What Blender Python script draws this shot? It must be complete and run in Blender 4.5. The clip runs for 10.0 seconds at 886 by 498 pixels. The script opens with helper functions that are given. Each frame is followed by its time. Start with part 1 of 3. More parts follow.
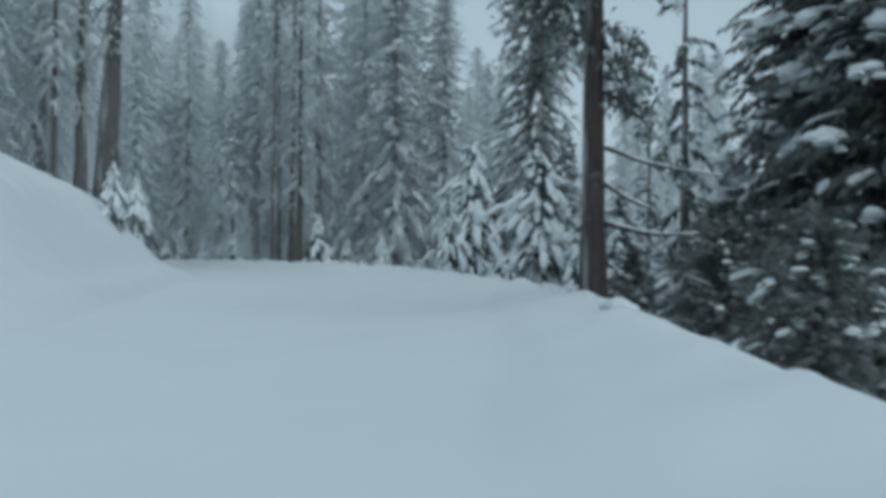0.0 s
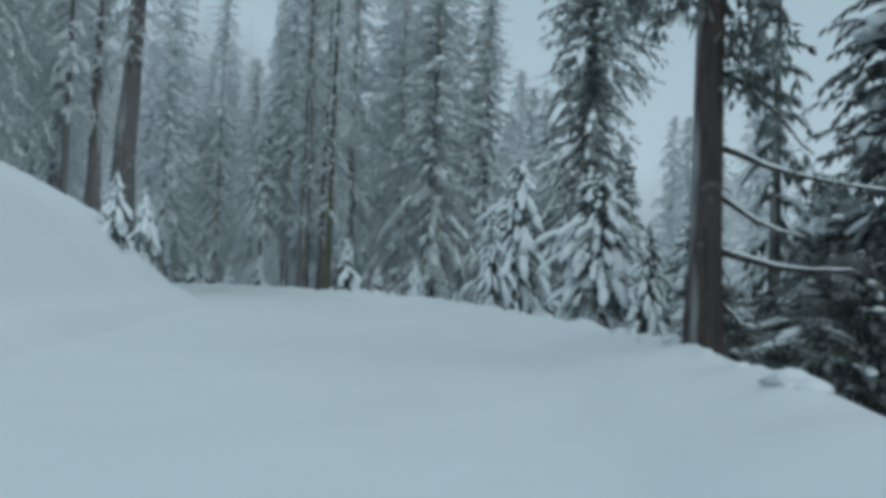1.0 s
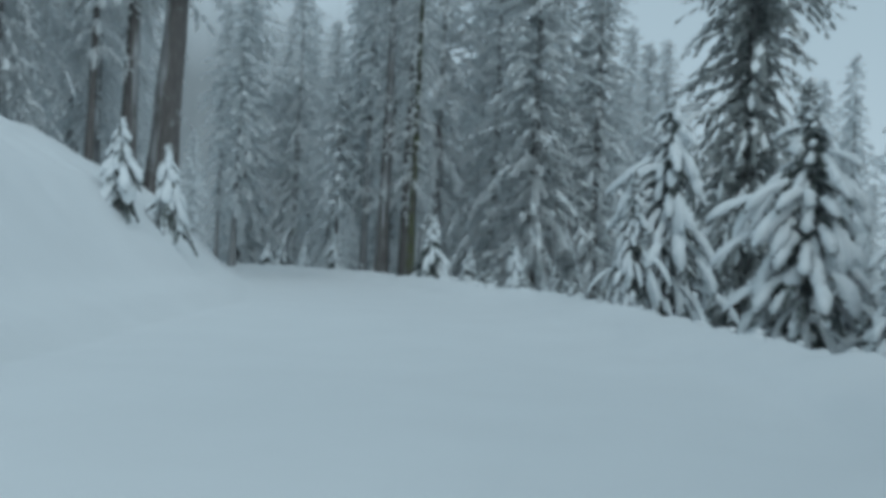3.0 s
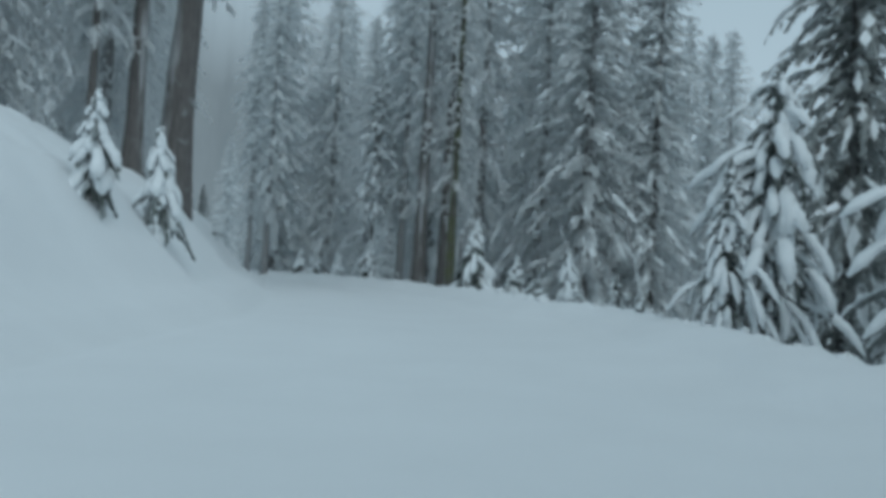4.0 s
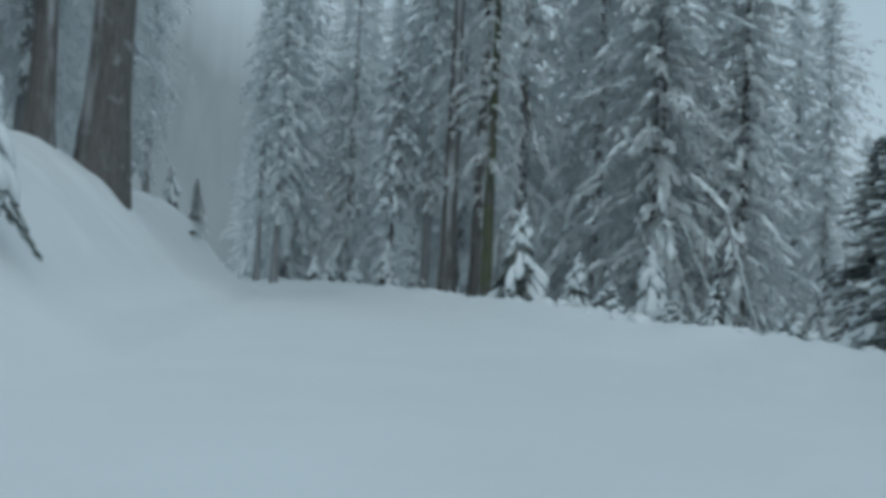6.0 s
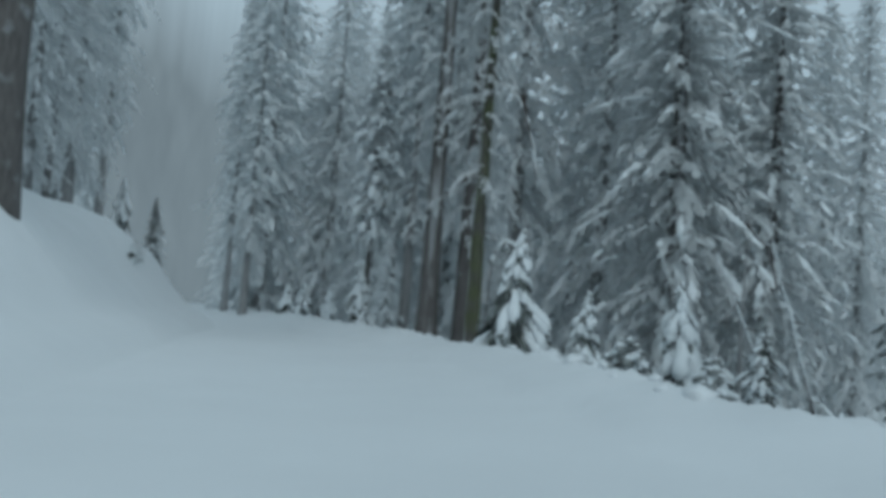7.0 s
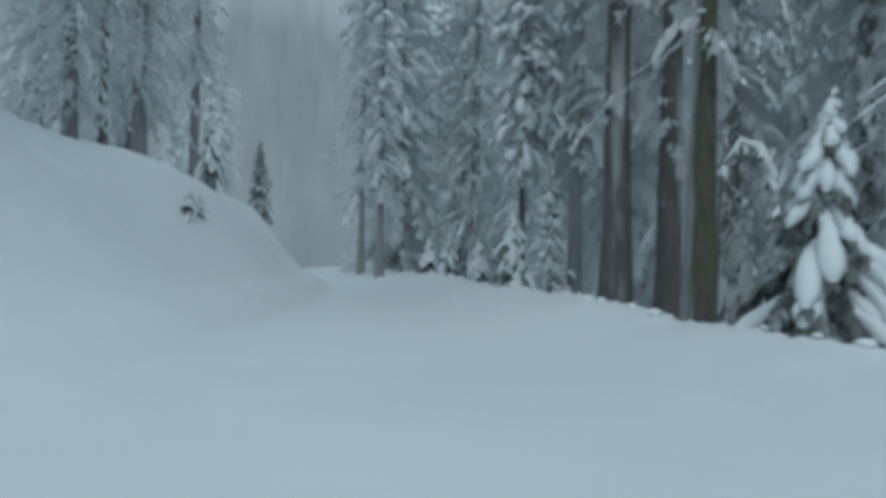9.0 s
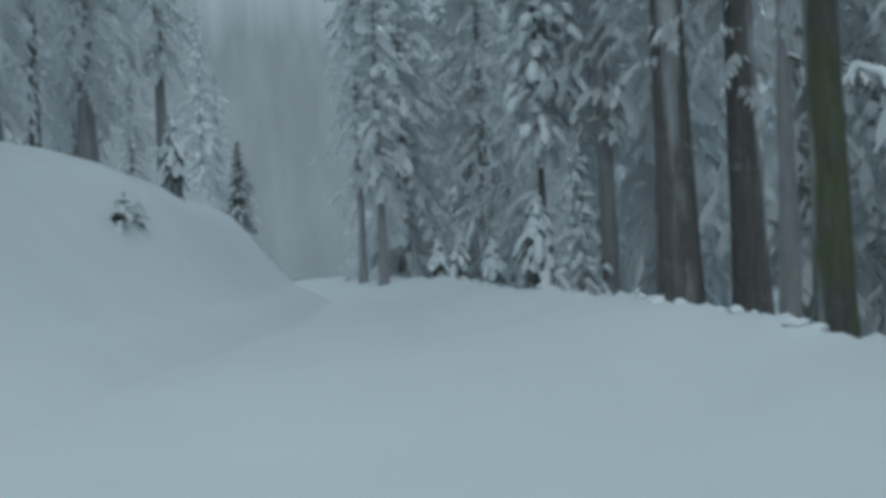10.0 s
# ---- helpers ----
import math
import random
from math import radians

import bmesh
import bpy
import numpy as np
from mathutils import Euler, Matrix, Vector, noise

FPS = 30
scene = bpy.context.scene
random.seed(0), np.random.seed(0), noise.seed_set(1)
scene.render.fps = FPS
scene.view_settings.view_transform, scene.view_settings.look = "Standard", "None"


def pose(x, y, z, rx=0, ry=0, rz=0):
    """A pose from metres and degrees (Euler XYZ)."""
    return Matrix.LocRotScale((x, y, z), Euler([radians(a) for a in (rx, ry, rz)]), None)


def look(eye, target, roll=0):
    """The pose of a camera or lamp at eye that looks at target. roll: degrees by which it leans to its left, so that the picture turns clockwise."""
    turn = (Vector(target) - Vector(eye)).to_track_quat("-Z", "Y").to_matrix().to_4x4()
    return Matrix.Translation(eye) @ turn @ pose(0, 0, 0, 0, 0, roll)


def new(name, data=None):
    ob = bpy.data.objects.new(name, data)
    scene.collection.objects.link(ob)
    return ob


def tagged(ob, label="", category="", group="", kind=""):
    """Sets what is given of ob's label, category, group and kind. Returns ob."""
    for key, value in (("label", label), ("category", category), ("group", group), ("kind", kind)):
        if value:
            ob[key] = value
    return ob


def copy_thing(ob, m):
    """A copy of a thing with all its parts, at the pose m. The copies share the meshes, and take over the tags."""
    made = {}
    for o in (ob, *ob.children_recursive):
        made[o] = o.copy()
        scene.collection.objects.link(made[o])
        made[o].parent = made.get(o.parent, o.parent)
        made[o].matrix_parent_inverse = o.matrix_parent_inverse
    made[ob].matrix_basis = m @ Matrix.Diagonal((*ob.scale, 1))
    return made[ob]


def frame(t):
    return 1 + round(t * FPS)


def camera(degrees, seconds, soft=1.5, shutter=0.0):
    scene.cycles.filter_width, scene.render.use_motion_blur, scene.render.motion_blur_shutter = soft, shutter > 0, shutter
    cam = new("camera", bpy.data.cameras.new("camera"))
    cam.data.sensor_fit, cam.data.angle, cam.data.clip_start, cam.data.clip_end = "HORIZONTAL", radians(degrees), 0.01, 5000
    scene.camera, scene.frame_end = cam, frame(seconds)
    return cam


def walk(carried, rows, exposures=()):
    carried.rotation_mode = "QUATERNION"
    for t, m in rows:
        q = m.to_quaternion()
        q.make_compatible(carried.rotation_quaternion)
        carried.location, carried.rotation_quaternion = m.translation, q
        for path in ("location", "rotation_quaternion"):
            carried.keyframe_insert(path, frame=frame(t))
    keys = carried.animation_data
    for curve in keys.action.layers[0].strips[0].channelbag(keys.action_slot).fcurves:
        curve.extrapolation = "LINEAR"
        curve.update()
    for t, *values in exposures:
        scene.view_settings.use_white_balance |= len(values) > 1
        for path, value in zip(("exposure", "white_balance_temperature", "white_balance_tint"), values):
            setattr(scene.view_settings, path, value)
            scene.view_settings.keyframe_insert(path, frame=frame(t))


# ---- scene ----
cam = camera(51.5, 10.0, soft=4.6, shutter=0.5)
PATH = [
    (0, (1.179, 0.485, 1.359), (1.117, 2.484, 1.386), 0.4),
    (0.5, (0.985, 3.2, 1.406), (0.852, 5.195, 1.468), 0.2),
    (1, (0.704, 5.624, 1.431), (0.566, 7.617, 1.523), 2.1),
    (1.5, (0.474, 8.255, 1.505), (0.269, 10.239, 1.654), 0.9),
    (2, (-0.016, 10.903, 1.589), (-0.267, 12.885, 1.684), 2.2),
    (2.5, (-0.481, 13.526, 1.676), (-0.793, 15.5, 1.732), 2.6),
    (3, (-1.058, 16.174, 1.711), (-1.383, 18.147, 1.755), 2.8),
    (3.2, (-1.281, 17.263, 1.696), (-1.65, 19.228, 1.741), 3.2),
    (4.5, (-2.576, 24.115, 1.658), (-3.01, 26.066, 1.723), 3.9),
    (5, (-3.254, 26.895, 1.626), (-3.727, 28.838, 1.685), 5.1),
    (5.5, (-3.845, 29.678, 1.643), (-4.333, 31.616, 1.714), 3.8),
    (5.7, (-4.097, 30.882, 1.656), (-4.586, 32.82, 1.717), 2.6),
    (7, (-5.711, 39.036, 1.894), (-6.175, 40.976, 2.045), 4.5),
    (7.5, (-6.515, 42.259, 2.05), (-7.08, 44.174, 2.16), 3.1),
    (8, (-7.5, 45.462, 2.108), (-8.183, 47.341, 2.178), 3.7),
    (8.5, (-8.525, 48.53, 2.121), (-9.273, 50.383, 2.18), 3.7),
    (9, (-9.666, 51.432, 2.12), (-10.448, 53.273, 2.147), 1.1),
    (9.5, (-10.815, 54.287, 2.107), (-11.633, 56.112, 2.129), -1.2),
    (10, (-12.017, 57.16, 2.096), (-12.821, 58.991, 2.129), -2.7),
]
walk(cam, [(t, look(eye, target, roll)) for t, eye, target, roll in PATH], exposures=[(0, 0.0), (7.5, 0.0), (8.5, 0.1), (9, 0.13), (9.5, 0.1), (10, 0.03)])

# ---- overcast snow light ----
world = bpy.data.worlds.new("overcast_sky")
scene.world = world
world.use_nodes = True
wt = world.node_tree
wt.nodes.clear()
sky = wt.nodes.new("ShaderNodeTexSky")
sky.sky_type, sky.sun_disc = "NISHITA", False
sky.sun_elevation, sky.sun_rotation = radians(50), radians(152)
sky.air_density, sky.dust_density, sky.altitude = 1.0, 3.0, 1800
grey = wt.nodes.new("ShaderNodeHueSaturation")
grey.inputs["Saturation"].default_value = 0.22
cloud = wt.nodes.new("ShaderNodeMix")
cloud.data_type = "RGBA"
cloud.inputs["Factor"].default_value = 0.72
cloud.inputs["B"].default_value = (4.05, 5.85, 6.88, 1)
back = wt.nodes.new("ShaderNodeBackground")
back.inputs["Strength"].default_value = 0.096
wout = wt.nodes.new("ShaderNodeOutputWorld")
wt.links.new(sky.outputs[0], grey.inputs["Color"])
wt.links.new(grey.outputs[0], cloud.inputs["A"])
wt.links.new(cloud.outputs["Result"], back.inputs["Color"])
wt.links.new(back.outputs[0], wout.inputs["Surface"])

sun_data = bpy.data.lights.new("sun", "SUN")
sun_data.energy, sun_data.angle, sun_data.color = 0.66, radians(50), (0.88, 0.98, 1.0)
sun = new("sun", sun_data)
sun.matrix_world = look((22, -22, 56), (0, 20, 0))


# ---- materials ----
def material(name, rough=0.8):
    mat = bpy.data.materials.new(name)
    mat.use_nodes = True
    nt = mat.node_tree
    bsdf = nt.nodes["Principled BSDF"]
    bsdf.inputs["Roughness"].default_value = rough
    bsdf.inputs["Specular IOR Level"].default_value = 0.25
    return mat, nt, bsdf


def noise_node(nt, scale, detail=4.0, rough=0.55, coords="Object", stretch=None):
    tc = nt.nodes.new("ShaderNodeTexCoord")
    n = nt.nodes.new("ShaderNodeTexNoise")
    n.inputs["Scale"].default_value, n.inputs["Detail"].default_value, n.inputs["Roughness"].default_value = scale, detail, rough
    if stretch:
        mp = nt.nodes.new("ShaderNodeMapping")
        mp.inputs["Scale"].default_value = stretch
        nt.links.new(tc.outputs[coords], mp.inputs["Vector"])
        nt.links.new(mp.outputs[0], n.inputs["Vector"])
    else:
        nt.links.new(tc.outputs[coords], n.inputs["Vector"])
    return n


def ramp(nt, source, stops):
    r = nt.nodes.new("ShaderNodeValToRGB")
    els = r.color_ramp.elements
    while len(els) < len(stops):
        els.new(0.5)
    for e, (p, c) in zip(els, stops):
        e.position, e.color = p, (*c, 1)
    nt.links.new(source, r.inputs["Fac"])
    return r


def bump(nt, bsdf, sources, dist=0.05):
    last = None
    for s, strength in sources:
        b = nt.nodes.new("ShaderNodeBump")
        b.inputs["Strength"].default_value, b.inputs["Distance"].default_value = strength, dist
        nt.links.new(s.outputs[0], b.inputs["Height"])
        if last:
            nt.links.new(last.outputs[0], b.inputs["Normal"])
        last = b
    nt.links.new(last.outputs[0], bsdf.inputs["Normal"])


def snow_material(name, tone=(0.84, 0.87, 0.89), fine=35.0, coarse=1.4, strength=0.35, blotch=0.93):
    mat, nt, bsdf = material(name, 0.55)
    a, b = noise_node(nt, coarse, 5), noise_node(nt, fine, 3)
    dim = tuple(c * blotch for c in tone)
    r = ramp(nt, a.outputs[0], [(0.3, dim), (0.7, tone)])
    nt.links.new(r.outputs[0], bsdf.inputs["Base Color"])
    bump(nt, bsdf, [(a, strength), (b, strength * 0.6)], 0.06)
    return mat


def needle_material(name, dark, light, frost, amount, thin=0.0):
    """Needles: tones by clump, green or lifted for haze, with rime in patches."""
    mat, nt, bsdf = material(name, 0.75)
    geo = nt.nodes.new("ShaderNodeNewGeometry")
    tone = ramp(nt, geo.outputs["Random Per Island"], [(0.0, dark), (1.0, light)])
    n = noise_node(nt, 2.2, 6, 0.7)
    mask = ramp(nt, n.outputs[0], [(0.62 - amount, (0, 0, 0)), (0.80 - amount * 0.8, (1, 1, 1))])
    mix = nt.nodes.new("ShaderNodeMix")
    mix.data_type = "RGBA"
    mix.inputs["B"].default_value = (*frost, 1)
    nt.links.new(mask.outputs[0], mix.inputs["Factor"])
    nt.links.new(tone.outputs[0], mix.inputs["A"])
    nt.links.new(mix.outputs["Result"], bsdf.inputs["Base Color"])
    if thin > 0:
        leaf, both = nt.nodes.new("ShaderNodeBsdfTranslucent"), nt.nodes.new("ShaderNodeMixShader")
        both.inputs["Fac"].default_value = thin
        nt.links.new(mix.outputs["Result"], leaf.inputs["Color"])
        nt.links.new(bsdf.outputs[0], both.inputs[1])
        nt.links.new(leaf.outputs[0], both.inputs[2])
        nt.links.new(both.outputs[0], nt.nodes["Material Output"].inputs["Surface"])
    return mat


def bark_material(name, dark, light, moss=None, plaster=True):
    mat, nt, bsdf = material(name, 0.9)
    a = noise_node(nt, 11.0, 8, 0.7, stretch=(1, 1, 0.16))
    b = noise_node(nt, 1.3, 3)
    r = ramp(nt, a.outputs[0], [(0.35, dark), (0.68, light)])
    mix = nt.nodes.new("ShaderNodeMix")
    mix.data_type = "RGBA"
    mix.inputs["B"].default_value = (*(moss or (0.34, 0.36, 0.37)), 1)
    m = ramp(nt, b.outputs[0], [(0.38 if moss else 0.6, (0, 0, 0)), (0.72, (0.8, 0.8, 0.8))])
    nt.links.new(m.outputs[0], mix.inputs["Factor"])
    nt.links.new(r.outputs[0], mix.inputs["A"])
    colour = mix.outputs["Result"]
    if plaster:  # snow blown onto the windward side
        tc, dot, amount = nt.nodes.new("ShaderNodeTexCoord"), nt.nodes.new("ShaderNodeVectorMath"), nt.nodes.new("ShaderNodeMath")
        dot.operation, dot.inputs[1].default_value = "DOT_PRODUCT", (-0.85, -0.5, 0.0)
        nt.links.new(tc.outputs["Normal"], dot.inputs[0])
        patch = noise_node(nt, 1.2, 4, 0.6, stretch=(1.5, 1.5, 0.25))
        amount.operation = "MULTIPLY"
        nt.links.new(dot.outputs["Value"], amount.inputs[0])
        nt.links.new(patch.outputs[0], amount.inputs[1])
        where = ramp(nt, amount.outputs[0], [(0.4, (0, 0, 0)), (0.62, (0.6, 0.6, 0.6))])
        snowy = nt.nodes.new("ShaderNodeMix")
        snowy.data_type = "RGBA"
        snowy.inputs["B"].default_value = (0.7, 0.73, 0.75, 1)
        nt.links.new(where.outputs[0], snowy.inputs["Factor"])
        nt.links.new(colour, snowy.inputs["A"])
        colour = snowy.outputs["Result"]
    nt.links.new(colour, bsdf.inputs["Base Color"])
    bump(nt, bsdf, [(a, 1.0)], 0.09)
    return mat


SNOW = snow_material("packed_snow", (0.765, 0.795, 0.815), coarse=0.5, strength=0.02, blotch=0.965)
SNOW_TREE = snow_material("bough_snow", (0.8, 0.84, 0.86), 22.0, 3.0, 0.5)
# next two: bough snow greyed in colour to imitate haze
SNOW_HAZE = snow_material("hazed_bough_snow", (0.7, 0.73, 0.75), 18.0, 2.0, 0.5)
SNOW_FAR_HAZE = snow_material("hazed_far_bough_snow", (0.74, 0.77, 0.78), 18.0, 2.0, 0.5)
NEEDLE = needle_material("fir_needles", (0.075, 0.09, 0.085), (0.17, 0.19, 0.18), (0.5, 0.55, 0.57), 0.12)
NEEDLE_DARK = needle_material("dark_fir_needles", (0.1, 0.108, 0.103), (0.21, 0.22, 0.21), (0.46, 0.5, 0.52), 0.13, 0.3)
# needle green greyed and lifted to stand in for thin mist
NEEDLE_MID = needle_material("grey_fir_needles", (0.27, 0.293, 0.288), (0.4, 0.425, 0.42), (0.5, 0.55, 0.57), 0.1, 0.3)
# pale needles: the mist's lightening is put into their base colour
NEEDLE_HAZE = needle_material("hazed_fir_needles", (0.74, 0.758, 0.763), (0.8, 0.818, 0.823), (0.77, 0.79, 0.8), 0.2, 0.6)
# less of the mist's lightening put in, so these stay darker
NEEDLE_HALF_HAZE = needle_material("half_hazed_fir_needles", (0.57, 0.59, 0.595), (0.67, 0.69, 0.695), (0.7, 0.73, 0.74), 0.15, 0.45)
# far firs: needle colour lifted for mist in the same way
NEEDLE_FAR = needle_material("hazed_far_needles", (0.72, 0.74, 0.75), (0.77, 0.79, 0.8), (0.78, 0.81, 0.82), 0.22, 0.5)
BARK = bark_material("fir_bark", (0.1, 0.095, 0.092), (0.2, 0.187, 0.18))
BARK_RED = bark_material("pine_bark", (0.045, 0.037, 0.035), (0.105, 0.085, 0.079))
BARK_MOSS = bark_material("mossy_bark", (0.065, 0.063, 0.056), (0.155, 0.148, 0.134), (0.1, 0.128, 0.045))
# trunk colour lightened for mist; the dead pine is pale by itself
BARK_PALE = bark_material("pale_hazed_bark", (0.24, 0.24, 0.24), (0.38, 0.38, 0.38))


# ---- plan of the road ----
CREST = [(3.2, -400, -2.0), (3.3, -20, 0.45), (3.3, 0, 0.55), (3.4, 8, 0.6), (3.5, 14, 0.64), (3.6, 19, 0.68), (3.4, 28, 0.62), (1.7, 36, 0.72), (0.2, 42, 0.86),
         (-1.2, 46.5, 0.98), (-4.8, 52.5, 1.1), (-6.2, 55.5, 1.15), (-8.0, 60.5, 1.22), (-9.7, 63.5, 1.2), (-11.5, 66.5, 1.2), (-13.3, 70, 1.2),
         (-16.5, 75.5, 1.3), (-20.3, 80.5, 1.3), (-26.6, 93, 1.3), (-33.8, 107, 1.3), (-47, 120.5, 1.5), (-76, 134, 2), (-140, 158, 3), (-600, 330, 10)]
TOE = [(-6.0, -400, -2.8), (-6.6, -20, -0.35), (-6.8, 0, -0.25), (-8.2, 19.4, -0.05), (-9.2, 25, 0.02), (-11.2, 34.6, 0.15), (-12.1, 40, 0.3), (-12.75, 44.5, 0.35), (-15.9, 53, 0.45),
       (-18.7, 60, 0.5), (-22.6, 68.5, 0.55), (-26.5, 78.8, 0.6), (-33.8, 92.5, 0.65), (-45, 106, 0.7), (-57, 115, 0.9), (-79, 125, 1.4), (-142, 149, 2.5), (-602, 321, 9)]
BANK = ([-400, -2, 0, 1.0, 2.0, 3.5, 5.0, 8.0, 14, 30, 80, 400], [0, 0, 0.0, 0.4, 1.45, 3.2, 4.12, 5.25, 7.2, 11, 21, 60])
FALL = ([-400, 0, 0.8, 2.0, 4.0, 12, 40, 120, 500], [0, 0, -0.25, -1.0, -2.0, -4.5, -9, -13, -10])


def side(px, py, line):
    """Distance from a line of the plan (right of it positive) and the line's height there."""
    line = np.array(line, float)
    best = np.full(px.shape, 1e9)
    dist, high = np.zeros(px.shape), np.zeros(px.shape)
    for a, b in zip(line[:-1], line[1:]):
        d = b[:2] - a[:2]
        u = np.clip(((px - a[0]) * d[0] + (py - a[1]) * d[1]) / (d @ d), 0, 1)
        qx, qy = px - a[0] - u * d[0], py - a[1] - u * d[1]
        r = np.hypot(qx, qy)
        s = np.sign(qx * d[1] - qy * d[0])
        m = r < best
        best[m], dist[m], high[m] = r[m], (s * r)[m], (a[2] + u * (b[2] - a[2]))[m]
    return dist, high


def wave(x, y, k, seed):
    """Smooth uneven height of about +-1, of the wavelength k."""
    rs = np.random.RandomState(seed)
    out = 0
    for i in range(7):
        a, f, p = rs.uniform(0, 6.28), rs.uniform(0.6, 1.7) * 6.28 / k, rs.uniform(0, 6.28)
        out = out + np.sin((x * np.cos(a) + y * np.sin(a)) * f + p)
    return out / 3.2


def ground_height(px, py):
    px, py = np.asarray(px, float), np.asarray(py, float)
    c, zc = side(px, py, CREST)
    l, zl = side(px, py, TOE)
    c_in, l_in = np.maximum(-c, 0), np.maximum(l, 0)
    u = np.clip(l_in / (c_in + l_in + 1e-6), 0, 1)          # 0 at the left toe, 1 at the right crest
    ridge = 0.19 * np.exp(-(c_in / 1.0) ** 2)                # the ploughed windrow along the drop
    road = zl + (zc - 0.26 - zl) * np.where(u > 0.55, 0.12 + 0.88 * (np.maximum(u - 0.55, 0) / 0.45) ** 1.4, 0.12 * u / 0.55) + ridge
    step = np.clip((1.75 + 0.25 * wave(px, py, 7, 11) - c_in) / 0.22, 0, 1)
    road = road + 0.15 * step * step * (3 - 2 * step)        # its inner edge, cut by the blade
    road = road + 0.45 * (1 - np.clip(l_in / 0.5, 0, 1) ** 2 * (3 - 2 * np.clip(l_in / 0.5, 0, 1)))   # ledge left by the plough under the bank
    z = np.where(c > 0, zc + np.interp(c, *FALL), np.where(l < 0, zl + 0.45 + np.interp(-l, *BANK), road))
    soft = np.clip(np.abs(c) / 3.0, 0.25, 1)
    z = z + 0.03 * wave(px, py, 9, 1) + 0.002 * wave(px, py, 2.3, 2)
    z = z + np.where(l < 0, np.clip(-l / 3, 0, 1) * (0.22 * wave(px, py, 9, 3) + 0.07 * wave(px, py, 2.6, 4)), 0)
    z = z + np.where(np.abs(c) < 1.6, (1 - np.abs(c) / 1.6) * (0.07 * wave(px, py, 3.1, 5) + 0.05 * wave(px, py, 1.1, 6)), 0)
    z = z + np.where(c > 1, np.clip((c - 1) / 5, 0, 1) * 0.35 * wave(px, py, 6, 7), 0)
    return z


def zg(x, y):
    return float(ground_height(np.array([x]), np.array([y]))[0])


def axis(fine0, fine1, step, far):
    mid = np.arange(fine0, fine1, step)
    out, s, a = [], step, fine1
    while a < far:
        out.append(a)
        s *= 1.16
        a += s
    neg, s, a = [], step, fine0 - step
    while a > -far:
        neg.append(a)
        s *= 1.16
        a -= s
    return np.array(neg[::-1] + list(mid) + out)


def grid_mesh(name, xs, ys, height):
    gx, gy = np.meshgrid(xs, ys)
    gz = height(gx.ravel(), gy.ravel())
    verts = np.column_stack([gx.ravel(), gy.ravel(), gz])
    nx, ny = len(xs), len(ys)
    i = (np.arange(ny - 1)[:, None] * nx + np.arange(nx - 1)[None, :]).ravel()
    faces = np.column_stack([i, i + 1, i + 1 + nx, i + nx])
    me = bpy.data.meshes.new(name)
    me.from_pydata(verts.tolist(), [], faces.tolist())
    me.polygons.foreach_set("use_smooth", [True] * len(me.polygons))
    return me


ground_mesh = grid_mesh("ground", axis(-34, 9, 0.3, 2500), axis(-6, 92, 0.3, 2500), ground_height)
ground_mesh.materials.append(SNOW)
tagged(new("ground", ground_mesh), "deep fresh snow over road, cut bank and forest slope", "snow ground", kind="structure")


# ---- trees ----
def mesh_ob(name, verts, faces, mat, parent, label="", smooth=True, kind=""):
    me = bpy.data.meshes.new(name)
    me.from_pydata(verts, [], faces)
    if smooth:
        me.polygons.foreach_set("use_smooth", [True] * len(me.polygons))
    me.materials.append(mat)
    ob = new(name, me)
    ob.parent = parent
    return tagged(ob, label, kind=kind)


def tube(V, F, pts, radii, n=8, cap=True):
    """A tapered tube along pts."""
    base = len(V)
    up = Vector((0, 0, 1))
    for i, (p, r) in enumerate(zip(pts, radii)):
        d = (Vector(pts[min(i + 1, len(pts) - 1)]) - Vector(pts[max(i - 1, 0)])).normalized()
        a = d.cross(Vector((0.3, 0.9, 0.1)) if abs(d.z) > 0.9 else up).normalized()
        b = d.cross(a)
        for k in range(n):
            w = 6.28318 * k / n
            V.append(tuple(Vector(p) + (a * math.cos(w) + b * math.sin(w)) * r))
    for i in range(len(pts) - 1):
        for k in range(n):
            q = base + i * n
            F.append((q + k, q + (k + 1) % n, q + n + (k + 1) % n, q + n + k))
    if cap:
        F.append(tuple(base + (len(pts) - 1) * n + k for k in range(n)))


def trunk_mesh(rng, height, r0, n=12, lean=(0, 0), flare=0.35, steps=14):
    V, F, pts, radii = [], [], [], []
    for i in range(steps + 1):
        s = i / steps
        z = -1.8 + (height + 1.8) * s ** 1.35
        pts.append((lean[0] * s + rng.uniform(-1, 1) * 0.04 * r0, lean[1] * s + rng.uniform(-1, 1) * 0.04 * r0, z))
        radii.append(max(0.012, r0 * (1 - s ** 1.1 * 0.96) + r0 * flare * math.exp(-max(z, 0) / (r0 * 2.2))))
    tube(V, F, pts, radii, n)
    for i, v in enumerate(V):
        k = 1 + 0.07 * noise.noise(Vector((v[0] * 3, v[1] * 3, v[2] * 0.5)))
        V[i] = (v[0] * k, v[1] * k, v[2])
    return V, F


